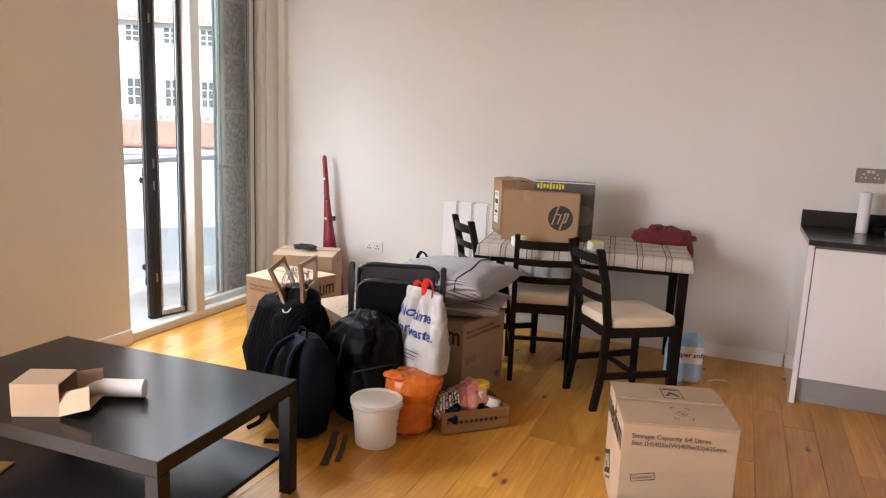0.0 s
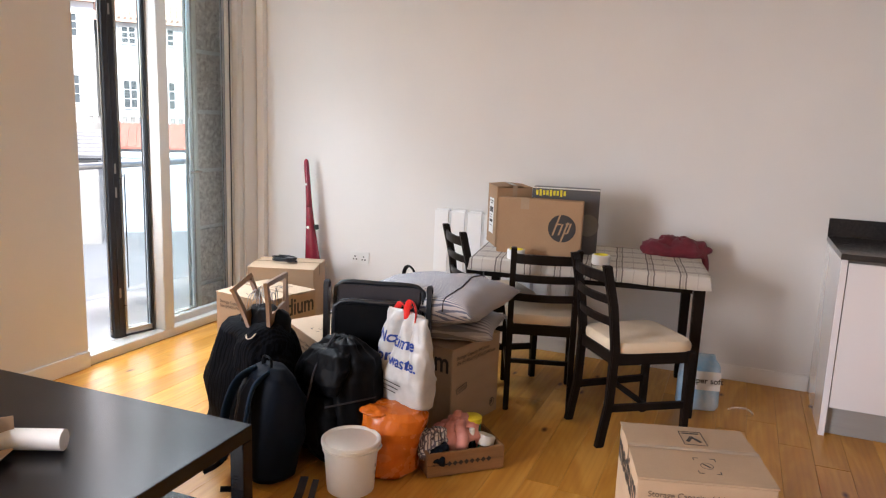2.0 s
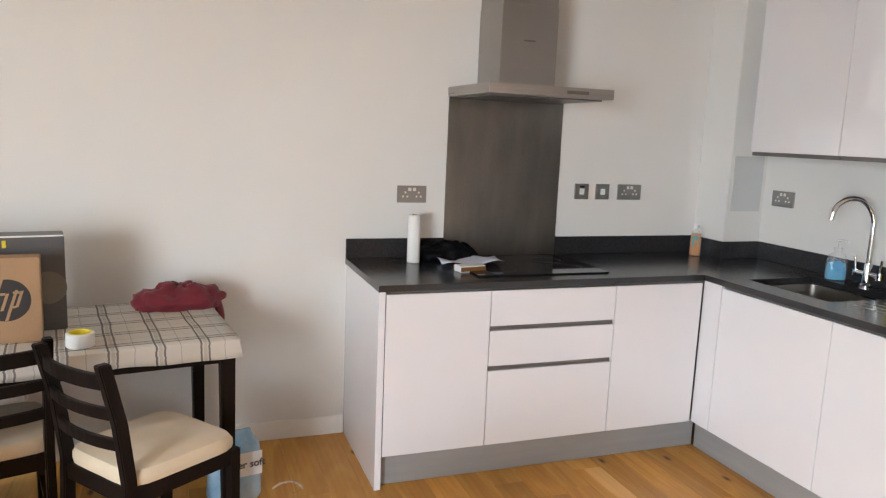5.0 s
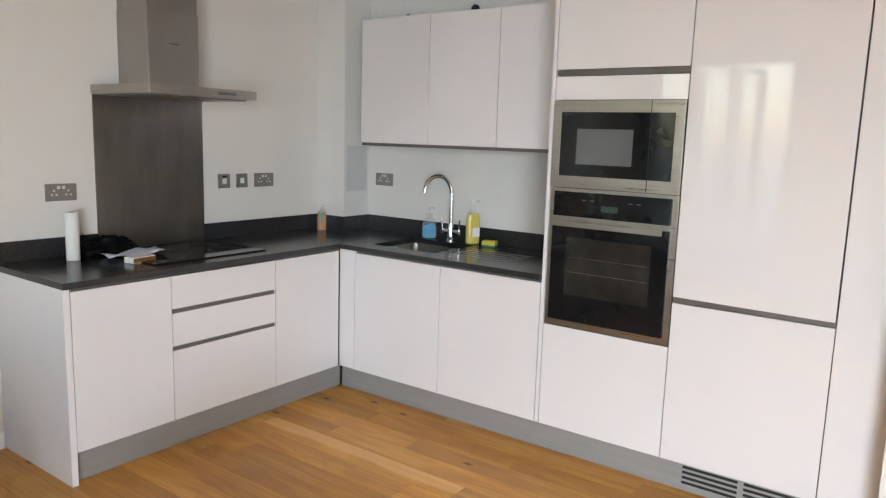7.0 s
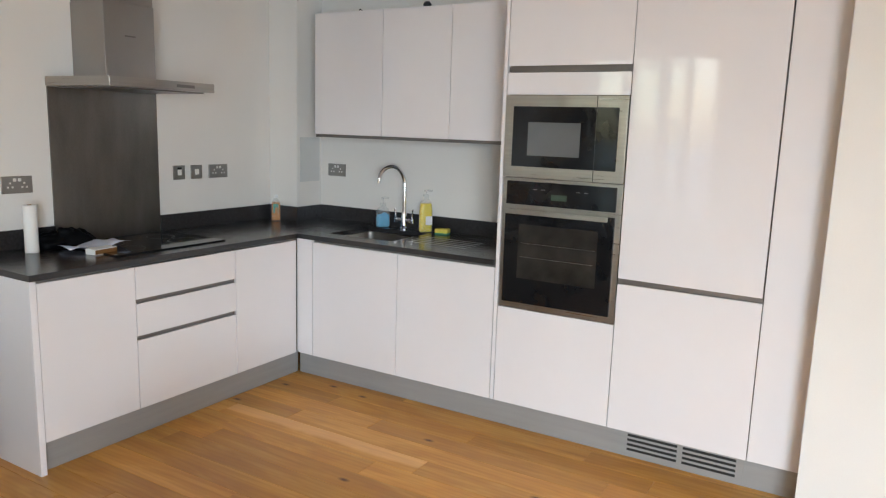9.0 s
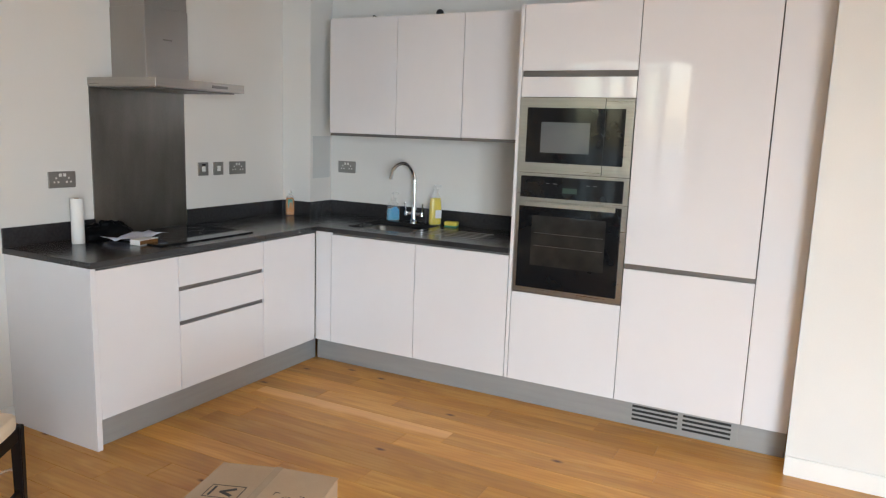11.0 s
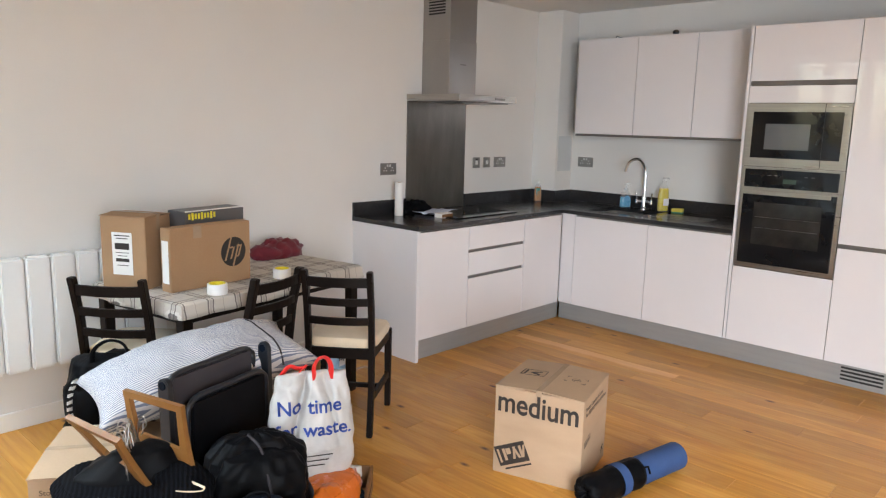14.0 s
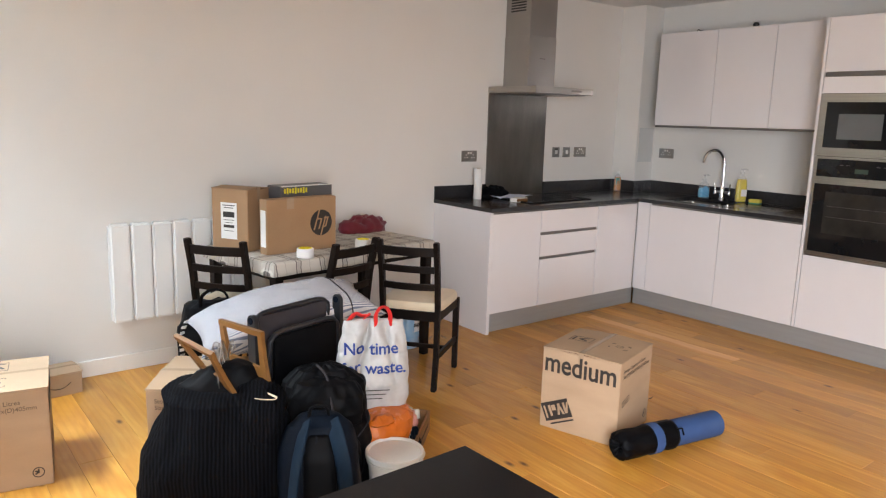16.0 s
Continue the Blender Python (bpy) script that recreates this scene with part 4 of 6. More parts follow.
part("frame", W(mw, B(XF - 0.012, -2.612, 1.324, XF + 0.029, -2.001, 1.72)), STEELH, mw, bevel=0.002)
part("door_glass", W(mw, B(XF - 0.0145, -2.465, 1.378, XF - 0.0125, -2.045, 1.668)), BLACKGLASS, mw, bevel=0.0008)
part("control_glass", W(mw, B(XF - 0.0145, -2.572, 1.378, XF - 0.0125, -2.4685, 1.668)), BLACKGLASS, mw, bevel=0.0008)
part("seam", W(mw, B(XF - 0.0135, -2.468, 1.326, XF - 0.0121, -2.4645, 1.718)), DARKHOLE, mw)
part("screen", W(mw, B(XF - 0.0151, -2.393, 1.433, XF - 0.0146, -2.127, 1.593)), MICROSCREEN, mw, "grey perforated screen")
part("knob", W(mw, cyl(bmesh.new(), (XF - 0.0146, -2.517, 1.585), (XF - 0.03, -2.517, 1.585), 0.017)), BLACKGLASS, mw, smooth="angle")


def socket(x, y, z, w, face, label, gangs=2, mat_plate=None, h=0.084):
    """A wall plate; face is the turn about z that makes its front look out of the wall."""
    s = thing("wall_socket", x, y, z, face, label, "socket")
    pm = mat_plate or PLATE
    pl_ = part("plate", B(-w / 2, -0.009, 0, w / 2, -0.0005, h), pm, s, bevel=0.0015)
    for g in range(gangs):
        cx = (g - (gangs - 1) / 2) * w * 0.46
        for dx, dz in ((-0.011, 0.026), (0.011, 0.026), (0, 0.046)):
            part("pin_slot", B(cx + dx - 0.0045, -0.0104, dz, cx + dx + 0.0045, -0.0093, dz + 0.009), DARKHOLE if mat_plate else SOCKETW, pl_)
        part("switch", B(cx * 0.35 - 0.008, -0.0115, 0.058, cx * 0.35 + 0.008, -0.0093, 0.074), SOCKETW, pl_, bevel=0.001)
    return s


socket(0.072, 0, 1.17, 0.150, 0, "brushed steel double socket on the kitchen wall")
socket(1.335, 0, 1.195, 0.150, 0, "brushed steel double socket on the kitchen wall")
for x in (1.033, 1.163):
    s = thing("wall_switch", x, 0, 1.195, 0, "brushed steel switch plate with white rocker", "switch")
    pl_ = part("plate", B(-0.042, -0.009, 0, 0.042, -0.0005, 0.084), PLATE, s, bevel=0.0015)
    part("rocker", B(-0.014, -0.013, 0.026, 0.014, -0.0093, 0.058), SOCKETW, pl_, bevel=0.001)
    if x < 1.1:
        part("neon", B(-0.014, -0.0125, 0.063, 0.014, -0.0093, 0.073), DARKHOLE, pl_)
socket(EAST, -0.395, 1.20, 0.150, -90, "brushed steel double socket beside the sink")
socket(-3.142, 0, 0.415, 0.150, 0, "white double wall socket above the skirting", mat_plate=SOCKETW)
ACCESS = surf("grey_access_door_paint", (0.56, 0.57, 0.565), (0.61, 0.62, 0.615), 0.4, scale=4, fine=60, bump=0.02)
ap = thing("access_panel", 1.925, -0.25, 1.16, label="flush white access panel on the boxed column", category="panel")
part("door", B(-0.10, -0.006, 0, 0.10, -0.0005, 0.30), ACCESS, ap, bevel=0.0015)

# radiator on the dining wall
rd = thing("radiator", -1.75, 0.0, 0.305, label="white electric panel radiator with vertical fins", category="radiator")
for i in range(8):
    x = -0.80 + 0.1145 * i
    bm = B(x + 0.002, -0.085, 0, x + 0.1125, -0.022, 0.56)
    part("fin", bm, RADIATOR, rd, bevel=0.012, seg=3)
part("bracket", B(-0.6, -0.022, 0.1, -0.55, -0.001, 0.5), RADIATOR, rd)
part("bracket", B(-0.1, -0.022, 0.1, -0.05, -0.001, 0.5), RADIATOR, rd)

# ---- dining corner ----
def chair(x, y, rz, label):
    c = thing("dining_chair", x, y, 0.0, rz, label, "chair", "chairs round the table")
    for s in (-1, 1):
        part("back_leg", loft(bmesh.new(), [[Vector((s * 0.158 + dx, yy + dy, z)) for dx, dy in ((-0.0145, -0.02), (0.0145, -0.02), (0.0145, 0.02), (-0.0145, 0.02))] for z, yy in ((0.0, -0.235), (0.2, -0.2), (0.46, -0.19), (0.65, -0.215), (0.842, -0.262))]), BLACKWOOD, c, bevel=0.004)
        part("front_leg", loft(bmesh.new(), [[Vector((s * 0.178 + dx, 0.185 + dy, z)) for dx, dy in ((-k, -k), (k, -k), (k, k), (-k, k))] for z, k in ((0.0, 0.015), (0.44, 0.0185))]), BLACKWOOD, c, bevel=0.003)
        part("side_rail", loft(bmesh.new(), [[Vector((s * xx + dx, yy, z)) for dx, z in ((-0.01, 0.385), (0.01, 0.385), (0.01, 0.44), (-0.01, 0.44))] for xx, yy in ((0.158, -0.18), (0.178, 0.18))]), BLACKWOOD, c, bevel=0.002)
        part("stretcher", loft(bmesh.new(), [[Vector((s * xx + dx, yy, z)) for dx, z in ((-0.009, 0.165), (0.009, 0.165), (0.009, 0.20), (-0.009, 0.20))] for xx, yy in ((0.158, -0.19), (0.178, 0.18))]), BLACKWOOD, c, bevel=0.002)
    part("front_rail", B(-0.165, 0.175, 0.385, 0.165, 0.195, 0.44), BLACKWOOD, c, bevel=0.002)
    part("back_rail", B(-0.147, -0.2, 0.385, 0.147, -0.182, 0.44), BLACKWOOD, c, bevel=0.002)
    part("stretcher", B(-0.16, -0.02, 0.172, 0.16, 0.0, 0.195), BLACKWOOD, c, bevel=0.002)
    for z, hgt in ((0.585, 0.038), (0.685, 0.038), (0.785, 0.048)):
        rings = []
        for i in range(9):
            u = -1 + i / 4
            yy = -0.19 - (z - 0.46) * 0.19 - 0.022 * (1 - u * u)
            rings.append([Vector((u * 0.148, yy + dy, zz)) for dy, zz in ((-0.008, z - hgt / 2), (0.008, z - hgt / 2), (0.004, z + hgt / 2), (-0.012, z + hgt / 2))])
        part("back_slat", loft(bmesh.new(), rings), BLACKWOOD, c, bevel=0.002)
    sb_ = bmesh.new()
    rings = []
    for z, k in ((0.441, 0.985), (0.455, 1.0), (0.475, 0.995), (0.487, 0.95), (0.492, 0.8), (0.494, 0.4)):
        ring = []
        for i in range(40):
            a = 6.28318531 * i / 40
            cc, ss = math.cos(a), math.sin(a)
            q = (abs(cc) ** 7 + abs(ss) ** 7) ** (-1 / 7)
            yy = ss * q * 0.2 * k
            ring.append(Vector((cc * q * k * (0.186 + 0.055 * yy), 0.005 + yy, z)))
        rings.append(ring)
    part("seat", loft(sb_, rings), CREAM, c, "cream upholstered seat pad", smooth="angle")
    return c


chair(-1.105, -1.0, -51.9, "dark-stained ladder-back chair with a cream seat, pulled out")
chair(-1.975, -0.497, -50.7, "dark-stained ladder-back chair at the table end by the radiator")
chair(-1.623, -0.777, 17.0, "dark-stained ladder-back chair with a cream seat, tucked in")

TB = (-1.443, -0.50, 9.0)
tab = thing("dining_table", TB[0], TB[1], 0.0, TB[2], "dark-stained wooden dining table under a plaid cloth", "table")
part("tabletop", B(-0.585, -0.335, 0.715, 0.585, 0.335, 0.737), BLACKWOOD, tab, bevel=0.003)
for sx in (-1, 1):
    for sy in (-1, 1):
        part("leg", loft(bmesh.new(), [[Vector((sx * 0.552 + dx, sy * 0.302 + dy, z)) for dx, dy in ((-k, -k), (k, -k), (k, k), (-k, k))] for z, k in ((0.0, 0.022), (0.714, 0.027))]), BLACKWOOD, tab, bevel=0.003)
    part("apron", B(sx * 0.552 - 0.01, -0.27, 0.64, sx * 0.552 + 0.01, 0.27, 0.714), BLACKWOOD, tab)
for sy in (-1, 1):
    part("apron", B(-0.52, sy * 0.302 - 0.01, 0.64, 0.52, sy * 0.302 + 0.01, 0.714), BLACKWOOD, tab)
# tablecloth: top sheet and a hanging edge with soft waves
cl = bmesh.new()
N = 200
def edge_pt(k, grow, z):
    w, d = 0.59 + grow, 0.34 + grow
    tot = 4 * (w + d)
    s = k / N * tot
    if s < 2 * w: return Vector((-w + s, -d, z)), Vector((0, -1, 0))
    s -= 2 * w
    if s < 2 * d: return Vector((w, -d + s, z)), Vector((1, 0, 0))
    s -= 2 * d
    if s < 2 * w: return Vector((w - s, d, z)), Vector((0, 1, 0))
    s -= 2 * w
    return Vector((-w, d - s, z)), Vector((-1, 0, 0))
rings = []
for grow, z, wave in ((-0.3, 0.7395, 0), (-0.04, 0.7395, 0), (-0.004, 0.739, 0), (0.0045, 0.733, 0), (0.006, 0.715, 0.35), (0.009, 0.692, 0.8), (0.012, 0.672, 1.0)):
    ring = []
    for k in range(N):
        p_, nrm = edge_pt(k, grow, z)
        wv = wave * (0.006 * math.sin(k * 0.55) + 0.009 * noise.noise(Vector((p_.x * 6, p_.y * 6, 1.7))))
        ring.append(p_ + nrm * (wv + 0.003 * wave) + Vector((0, 0, wave * 0.012 * noise.noise(Vector((p_.x * 3, p_.y * 3, 5))))))
    rings.append(ring)
loft(cl, rings, cap=False)
cl.faces.new([v for v in list(cl.verts)[:N]])
cloth = part("cloth_sheet", cl, PLAID, None, smooth="angle")
ct_ = thing("tablecloth", TB[0], TB[1], 0.0, TB[2], "cream and dark plaid wipe-clean tablecloth on the dining table", "tablecloth")
cloth.parent = ct_
sol = cloth.modifiers.new("thickness", "SOLIDIFY")
sol.thickness, sol.offset = 0.0015, 1.0


def carton(name, x, y, z, rz, w, d, h, label, mat_=None, flaps=True, cat="box"):
    """A taped cardboard carton: walls, four top flaps with a slit, and tape over it."""
    mt = mat_ or CARD
    c = thing(name, x, y, z, rz, label, cat)
    part("carton_body", B(-w / 2, -d / 2, 0, w / 2, d / 2, h - (0.009 if flaps else 0.004)), mt, c, bevel=0.003)
    if flaps:
        part("flap", loft(bmesh.new(), [[Vector((-w / 2 - 0.003, yy, zz)) for yy, zz in ((-d / 2 - 0.001, h - 0.0092), (-0.0018, h - 0.0005), (-0.0018, h + 0.0035), (-d / 2 - 0.001, h - 0.0045))], [Vector((w / 2 + 0.003, yy, zz)) for yy, zz in ((-d / 2 - 0.001, h - 0.0092), (-0.0018, h - 0.0005), (-0.0018, h + 0.0035), (-d / 2 - 0.001, h - 0.0045))]]), mt, c)
        part("flap", loft(bmesh.new(), [[Vector((-w / 2 - 0.003, yy, zz)) for yy, zz in ((d / 2 + 0.001, h - 0.0092), (0.0018, h - 0.0005), (0.0018, h + 0.0035), (d / 2 + 0.001, h - 0.0045))], [Vector((w / 2 + 0.003, yy, zz)) for yy, zz in ((d / 2 + 0.001, h - 0.0092), (0.0018, h - 0.0005), (0.0018, h + 0.0035), (d / 2 + 0.001, h - 0.0045))]]), mt, c)
        tp = bmesh.new()
        k = 0.013
        loft(tp, [[Vector((xx, yy, zz)) for yy in (-k, k)] for xx, zz in ((-w / 2 - 0.0012, h - 0.075), (-w / 2 - 0.0014, h - 0.012), (-w / 2 - 0.0042, h + 0.0042), (-w / 2 + 0.02, h + 0.0052), (0, h + 0.0046), (w / 2 - 0.02, h + 0.0052), (w / 2 + 0.0042, h + 0.0042), (w / 2 + 0.0014, h - 0.012), (w / 2 + 0.0012, h - 0.075))], cap=False, closed=False)
        part("tape", tp, TAPE, c, "shiny clear parcel tape")
    return c


FACE = {"-x": (-90, (-1, 0)), "+x": (90, (1, 0)), "-y": (0, (0, -1)), "+y": (180, (0, 1))}


def on_face(face, w, d, along, z, lift=0.0012, roll=0.0):
    """The pose of something flat on a carton's side: its x runs along the side, its y up."""
    rz, (nx, ny) = FACE[face]
    off = (w if nx else d) / 2 + lift
    return pose(nx * off, ny * off, z, 0, 0, rz) @ pose(along, 0, 0, 90, 0, 0) @ pose(0, 0, 0, 0, 0, roll)


def flat(name, w, h, material, parent, m, bevel=0.0):
    bm = B(-w / 2, -h / 2, -0.0004, w / 2, h / 2, 0.0004)
    return part(name, bm, material, parent, m=m)


def frame_lines(name, w, h, t, material, parent, m):
    bm = bmesh.new()
    for q in ((-w / 2, -h / 2, w / 2, -h / 2 + t), (-w / 2, h / 2 - t, w / 2, h / 2), (-w / 2, -h / 2 + t, -w / 2 + t, h / 2 - t), (w / 2 - t, -h / 2 + t, w / 2, h / 2 - t)):
        box(bm, q[0], q[1], -0.0004, q[2], q[3], 0.0004)
    return part(name, bm, material, parent, m=m)


def moving_box(x, y, z, rz, label):
    """Printed moving carton of 405 mm each way."""
    s = 0.402
    c = carton("moving_box", x, y, z, rz, s, s, 0.415, label)
    for f in ("-x", "+x"):
        letters("medium", 0.105, INK, c, on_face(f, s, s, -0.002, 0.336), bold=0.0018, width=0.366, height=0.1)
        plate = flat("printed_mark", 0.15, 0.092, INK, c, on_face(f, s, s, -0.112, 0.104, roll=24))
        for dx, slant, ww in ((-0.033, 0.0, 0.013), (-0.012, 0.0, 0.022), (0.014, 0.3, 0.012), (0.026, -0.3, 0.012), (0.048, 0.0, 0.012), (0.061, 0.35, 0.010)):
            bm = B(-ww / 2, -0.027, -0.0004, ww / 2, 0.027 if ww < 0.02 else -0.0, 0.0004)
            for v in bm.verts:
                v.co.x += v.co.y * slant
            if ww > 0.02:
                bmesh.ops.translate(bm, vec=(0, 0.025, 0), verts=bm.verts[:])
            part("mark_bar", bm, CARD, plate, m=pose(dx, 0.002, 0.0007))
        flat("mark_bar", 0.010, 0.062, CARD, plate, pose(-0.06, 0, 0.0007))
        flat("small_print", 0.13, 0.008, INK, c, on_face(f, s, s, -0.078, 0.052, roll=24))
    for f in ("-y", "+y"):
        letters("Storage Capacity 64 Litres", 0.0245, INKFADED, c, on_face(f, s, s, -0.032, 0.360), bold=0.0002, width=0.274)
        letters("Size (H)405x(W)405x(D)405mm", 0.0245, INKFADED, c, on_face(f, s, s, -0.004, 0.333), bold=0.0002, width=0.328)
        letters("Contents", 0.018, INKFADED, c, on_face(f, s, s, -0.12, 0.205, roll=10))
        frame_lines("printed_frame", 0.085, 0.028, 0.002, INK, c, on_face(f, s, s, -0.12, 0.205, roll=10))
        rg = bmesh.new()
        loft(rg, [[Vector((q * math.cos(0.2618 * i), q * math.sin(0.2618 * i), 0.0004)) for i in range(24)] for q in (0.022, 0.018)], cap=False)
        rr_ = part("printed_ring", rg, INK, c, m=on_face(f, s, s, 0.15, 0.06))
        for k in range(3):
            flat("ring_bar", 0.006, 0.018, INK, rr_, pose(0, 0, 0.0004, 0, 0, 60 * k) @ pose(0, 0.005, 0))
    fr_ = frame_lines("printed_frame", 0.115, 0.075, 0.0025, INK, c, pose(0.02, 0.1, 0.4152, -2.25, 0, 0) @ pose(0, 0, 0, 0, 0, -90))
    flat("frame_bar", 0.05, 0.012, INK, fr_, pose(0.01, 0.008, 0.0003, 0, 0, 30))
    flat("frame_bar", 0.05, 0.012, INK, fr_, pose(0.01, -0.012, 0.0003, 0, 0, -25))
    flat("frame_bar", 0.008, 0.055, INK, fr_, pose(-0.04, 0, 0.0003))
    rg = bmesh.new()
    loft(rg, [[Vector((q * math.cos(0.2618 * i), q * math.sin(0.2618 * i), 0)) for i in range(24)] for q in (0.02, 0.0175)], cap=False)
    rr_ = part("printed_ring", rg, INK, c, m=pose(0.02, -0.1, 0.4152, 2.25, 0, 0) @ pose(0, 0, 0, 0, 0, -90))
    flat("ring_bar", 0.028, 0.004, INK, rr_, pose(0, 0, 0.0004, 0, 0, 40))
    for sx in (-1, 1):
        for sy in (-1, 1):
            flat("corner_tick", 0.016, 0.0025, INK, rr_, pose(sx * 0.04, sy * 0.033, 0.0003))
            flat("corner_tick", 0.0025, 0.016, INK, rr_, pose(sx * 0.047, sy * 0.026, 0.0003))
    return c


moving_box(-0.772, -2.054, 0.0, 16.0, "brown printed moving box taped shut on the oak floor")
moving_box(-3.224, -0.969, 0.0, -10.0, "brown printed moving box beside the balcony window")
moving_box(-1.988, -1.225, 0.0, 76.0, "brown printed moving box with pillows stacked on it")
moving_box(-2.478, -1.388, 0.0, -34.7, "brown printed moving box under the end of the pillow")
b2 = carton("cardboard_box", -3.455, -0.425, 0.0, 20, 0.43, 0.36, 0.46, "plain brown cardboard box with a charger on top")
sm = carton("cardboard_box", -2.93, -0.15, 0.0, 4, 0.34, 0.19, 0.125, "small low brown parcel against the skirting")
part("printed_arc", tube(bmesh.new(), curve_pts([(-0.06, 0.01, 0), (-0.03, -0.012, 0), (0.02, -0.018, 0), (0.065, 0.008, 0)], 5), 0.004, 8, 0.2), INK, sm, m=on_face("-y", 0.34, 0.19, 0.05, 0.06))
cab = thing("charger_cable", -3.47, -0.44, 0.466, label="coiled black charger cable on a cardboard box", category="cable")
part("coil", tube(bmesh.new(), [(0.085 * math.cos(a * 0.35) * (1 + 0.12 * math.sin(a * 1.3)), 0.045 * math.sin(a * 0.35) * (1 + 0.1 * math.cos(a)), 0.008 + 0.0004 * a) for a in range(62)], 0.005, 8), TUBE, cab, smooth=True)
part("plug", B(0.02, -0.03, 0.006, 0.08, 0.015, 0.034), TUBE, cab, bevel=0.005)

# boxes and small things on the dining table
TOPZ = 0.741
hpb = carton("laptop_box", -1.69, -0.645, TOPZ, 6.8, 0.45, 0.075, 0.302, "brown cardboard laptop box standing on its edge", KRAFT, flaps=False)
disk = part("printed_disk", cyl(bmesh.new(), (0, 0, -0.0004), (0, 0, 0.0004), 0.073, seg=40), INK, hpb, m=on_face("-y", 0.45, 0.075, 0.122, 0.152))
for dx, hh, dy in ((-0.030, 0.112, 0.016), (-0.006, 0.06, -0.006), (0.014, 0.106, -0.018), (0.038, 0.056, 0.003)):
    bm = B(-0.0048, -hh / 2, 0, 0.0048, hh / 2, 0.0006)
    for v in bm.verts:
        v.co.x += v.co.y * 0.32
    part("disk_bar", bm, KRAFT, disk, m=pose(dx, dy, 0.0005))
for dx, dy in ((-0.013, 0.022), (0.029, 0.026), (0.018, -0.024)):
    flat("disk_bar", 0.02, 0.008, KRAFT, disk, pose(dx, dy, 0.0007))
flat("label", 0.05, 0.2, LABEL, hpb, on_face("-x", 0.45, 0.075, 0.0, 0.14))
flat("tape", 0.045, 0.06, TAPE, hpb, on_face("-y", 0.45, 0.075, -0.08, 0.272))
part("lid_line", B(-0.224, -0.0006, 0.3, 0.224, 0.0006, 0.3025), CARDIN, hpb)
gb = carton("appliance_box", -1.595, -0.475, TOPZ, 10, 0.363, 0.13, 0.355, "dark grey printed appliance box standing on the table", GREYBOX, flaps=False)
for i in range(9):
    flat("yellow_bar", 0.012, 0.026 + 0.009 * (i % 3 == 1), YELLOW, gb, on_face("-y", 0.363, 0.13, -0.155 + 0.0185 * i, 0.325))
flat("white_edge", 0.36, 0.006, LABEL, gb, on_face("-y", 0.363, 0.13, 0.0, 0.351))
part("printed_picture", cyl(bmesh.new(), (0, 0, -0.0004), (0, 0, 0.0004), 0.06, seg=28), CHANNEL, gb, "grey product picture", m=on_face("-y", 0.363, 0.13, 0.125, 0.16))
bxp = carton("parcel_box", -1.935, -0.425, TOPZ, -59, 0.235, 0.2, 0.345, "brown parcel box with a white address label", KRAFT, flaps=True)
lab = flat("address_label", 0.105, 0.2, LABEL, bxp, on_face("-y", 0.235, 0.2, -0.005, 0.165))
for i, (w_, hh_, yy) in enumerate(((0.08, 0.005, 0.085), (0.06, 0.004, 0.072), (0.075, 0.03, 0.035), (0.07, 0.003, 0.005), (0.05, 0.003, -0.01), (0.07, 0.016, -0.03), (0.06, 0.003, -0.055))):
    flat("print_bar", w_, hh_, INK, lab, pose(0, yy, 0.0006))


def tape_roll(x, y, z, label):
    t = thing("tape_roll", x, y, z, label=label, category="tape")
    bm = bmesh.new()
    loft(bm, [[Vector((r * math.cos(0.19635 * i), r * math.sin(0.19635 * i), zz)) for i in range(32)] for r, zz in ((0.042, 0.0), (0.046, 0.003), (0.046, 0.047), (0.043, 0.05), (0.037, 0.05), (0.037, 0.0), (0.042, 0.0))], cap=False)
    part("tape_ring", bm, LABEL, t, smooth="angle")
    bm = bmesh.new()
    loft(bm, [[Vector((r * math.cos(0.19635 * i), r * math.sin(0.19635 * i), zz)) for i in range(32)] for r, zz in ((0.0366, 0.001), (0.0366, 0.0512), (0.033, 0.0512), (0.033, 0.001))], cap=False)
    part("core", bm, YELLOW, t, "yellow card core", smooth="angle")
    return t


tape_roll(-1.755, -0.845, TOPZ, "white roll of parcel tape on the tablecloth")
tape_roll(-1.335, -0.745, TOPZ, "white roll of parcel tape on the tablecloth")


def heap(name, x, y, z, rx, ry, h, material, label, category, seed, rz=0.0, part_name="cloth"):
    t = thing(name, x, y, z, rz, label, category)
    bm = sack(profile([(0.0, rx * 0.95, ry * 0.95, 0, 0), (h * 0.3, rx, ry, 0, 0), (h * 0.65, rx * 0.8, ry * 0.72, rx * 0.06, 0), (h * 0.92, rx * 0.45, ry * 0.4, rx * 0.12, 0), (h, rx * 0.1, ry * 0.1, rx * 0.12, 0)], 16), 44, 2.1, h * 0.28, 18.0, seed, h * 0.05, 7)
    crumple(bm, h * 0.13, 20, seed)
    part(part_name, bm, material, t, smooth=True)
    return t


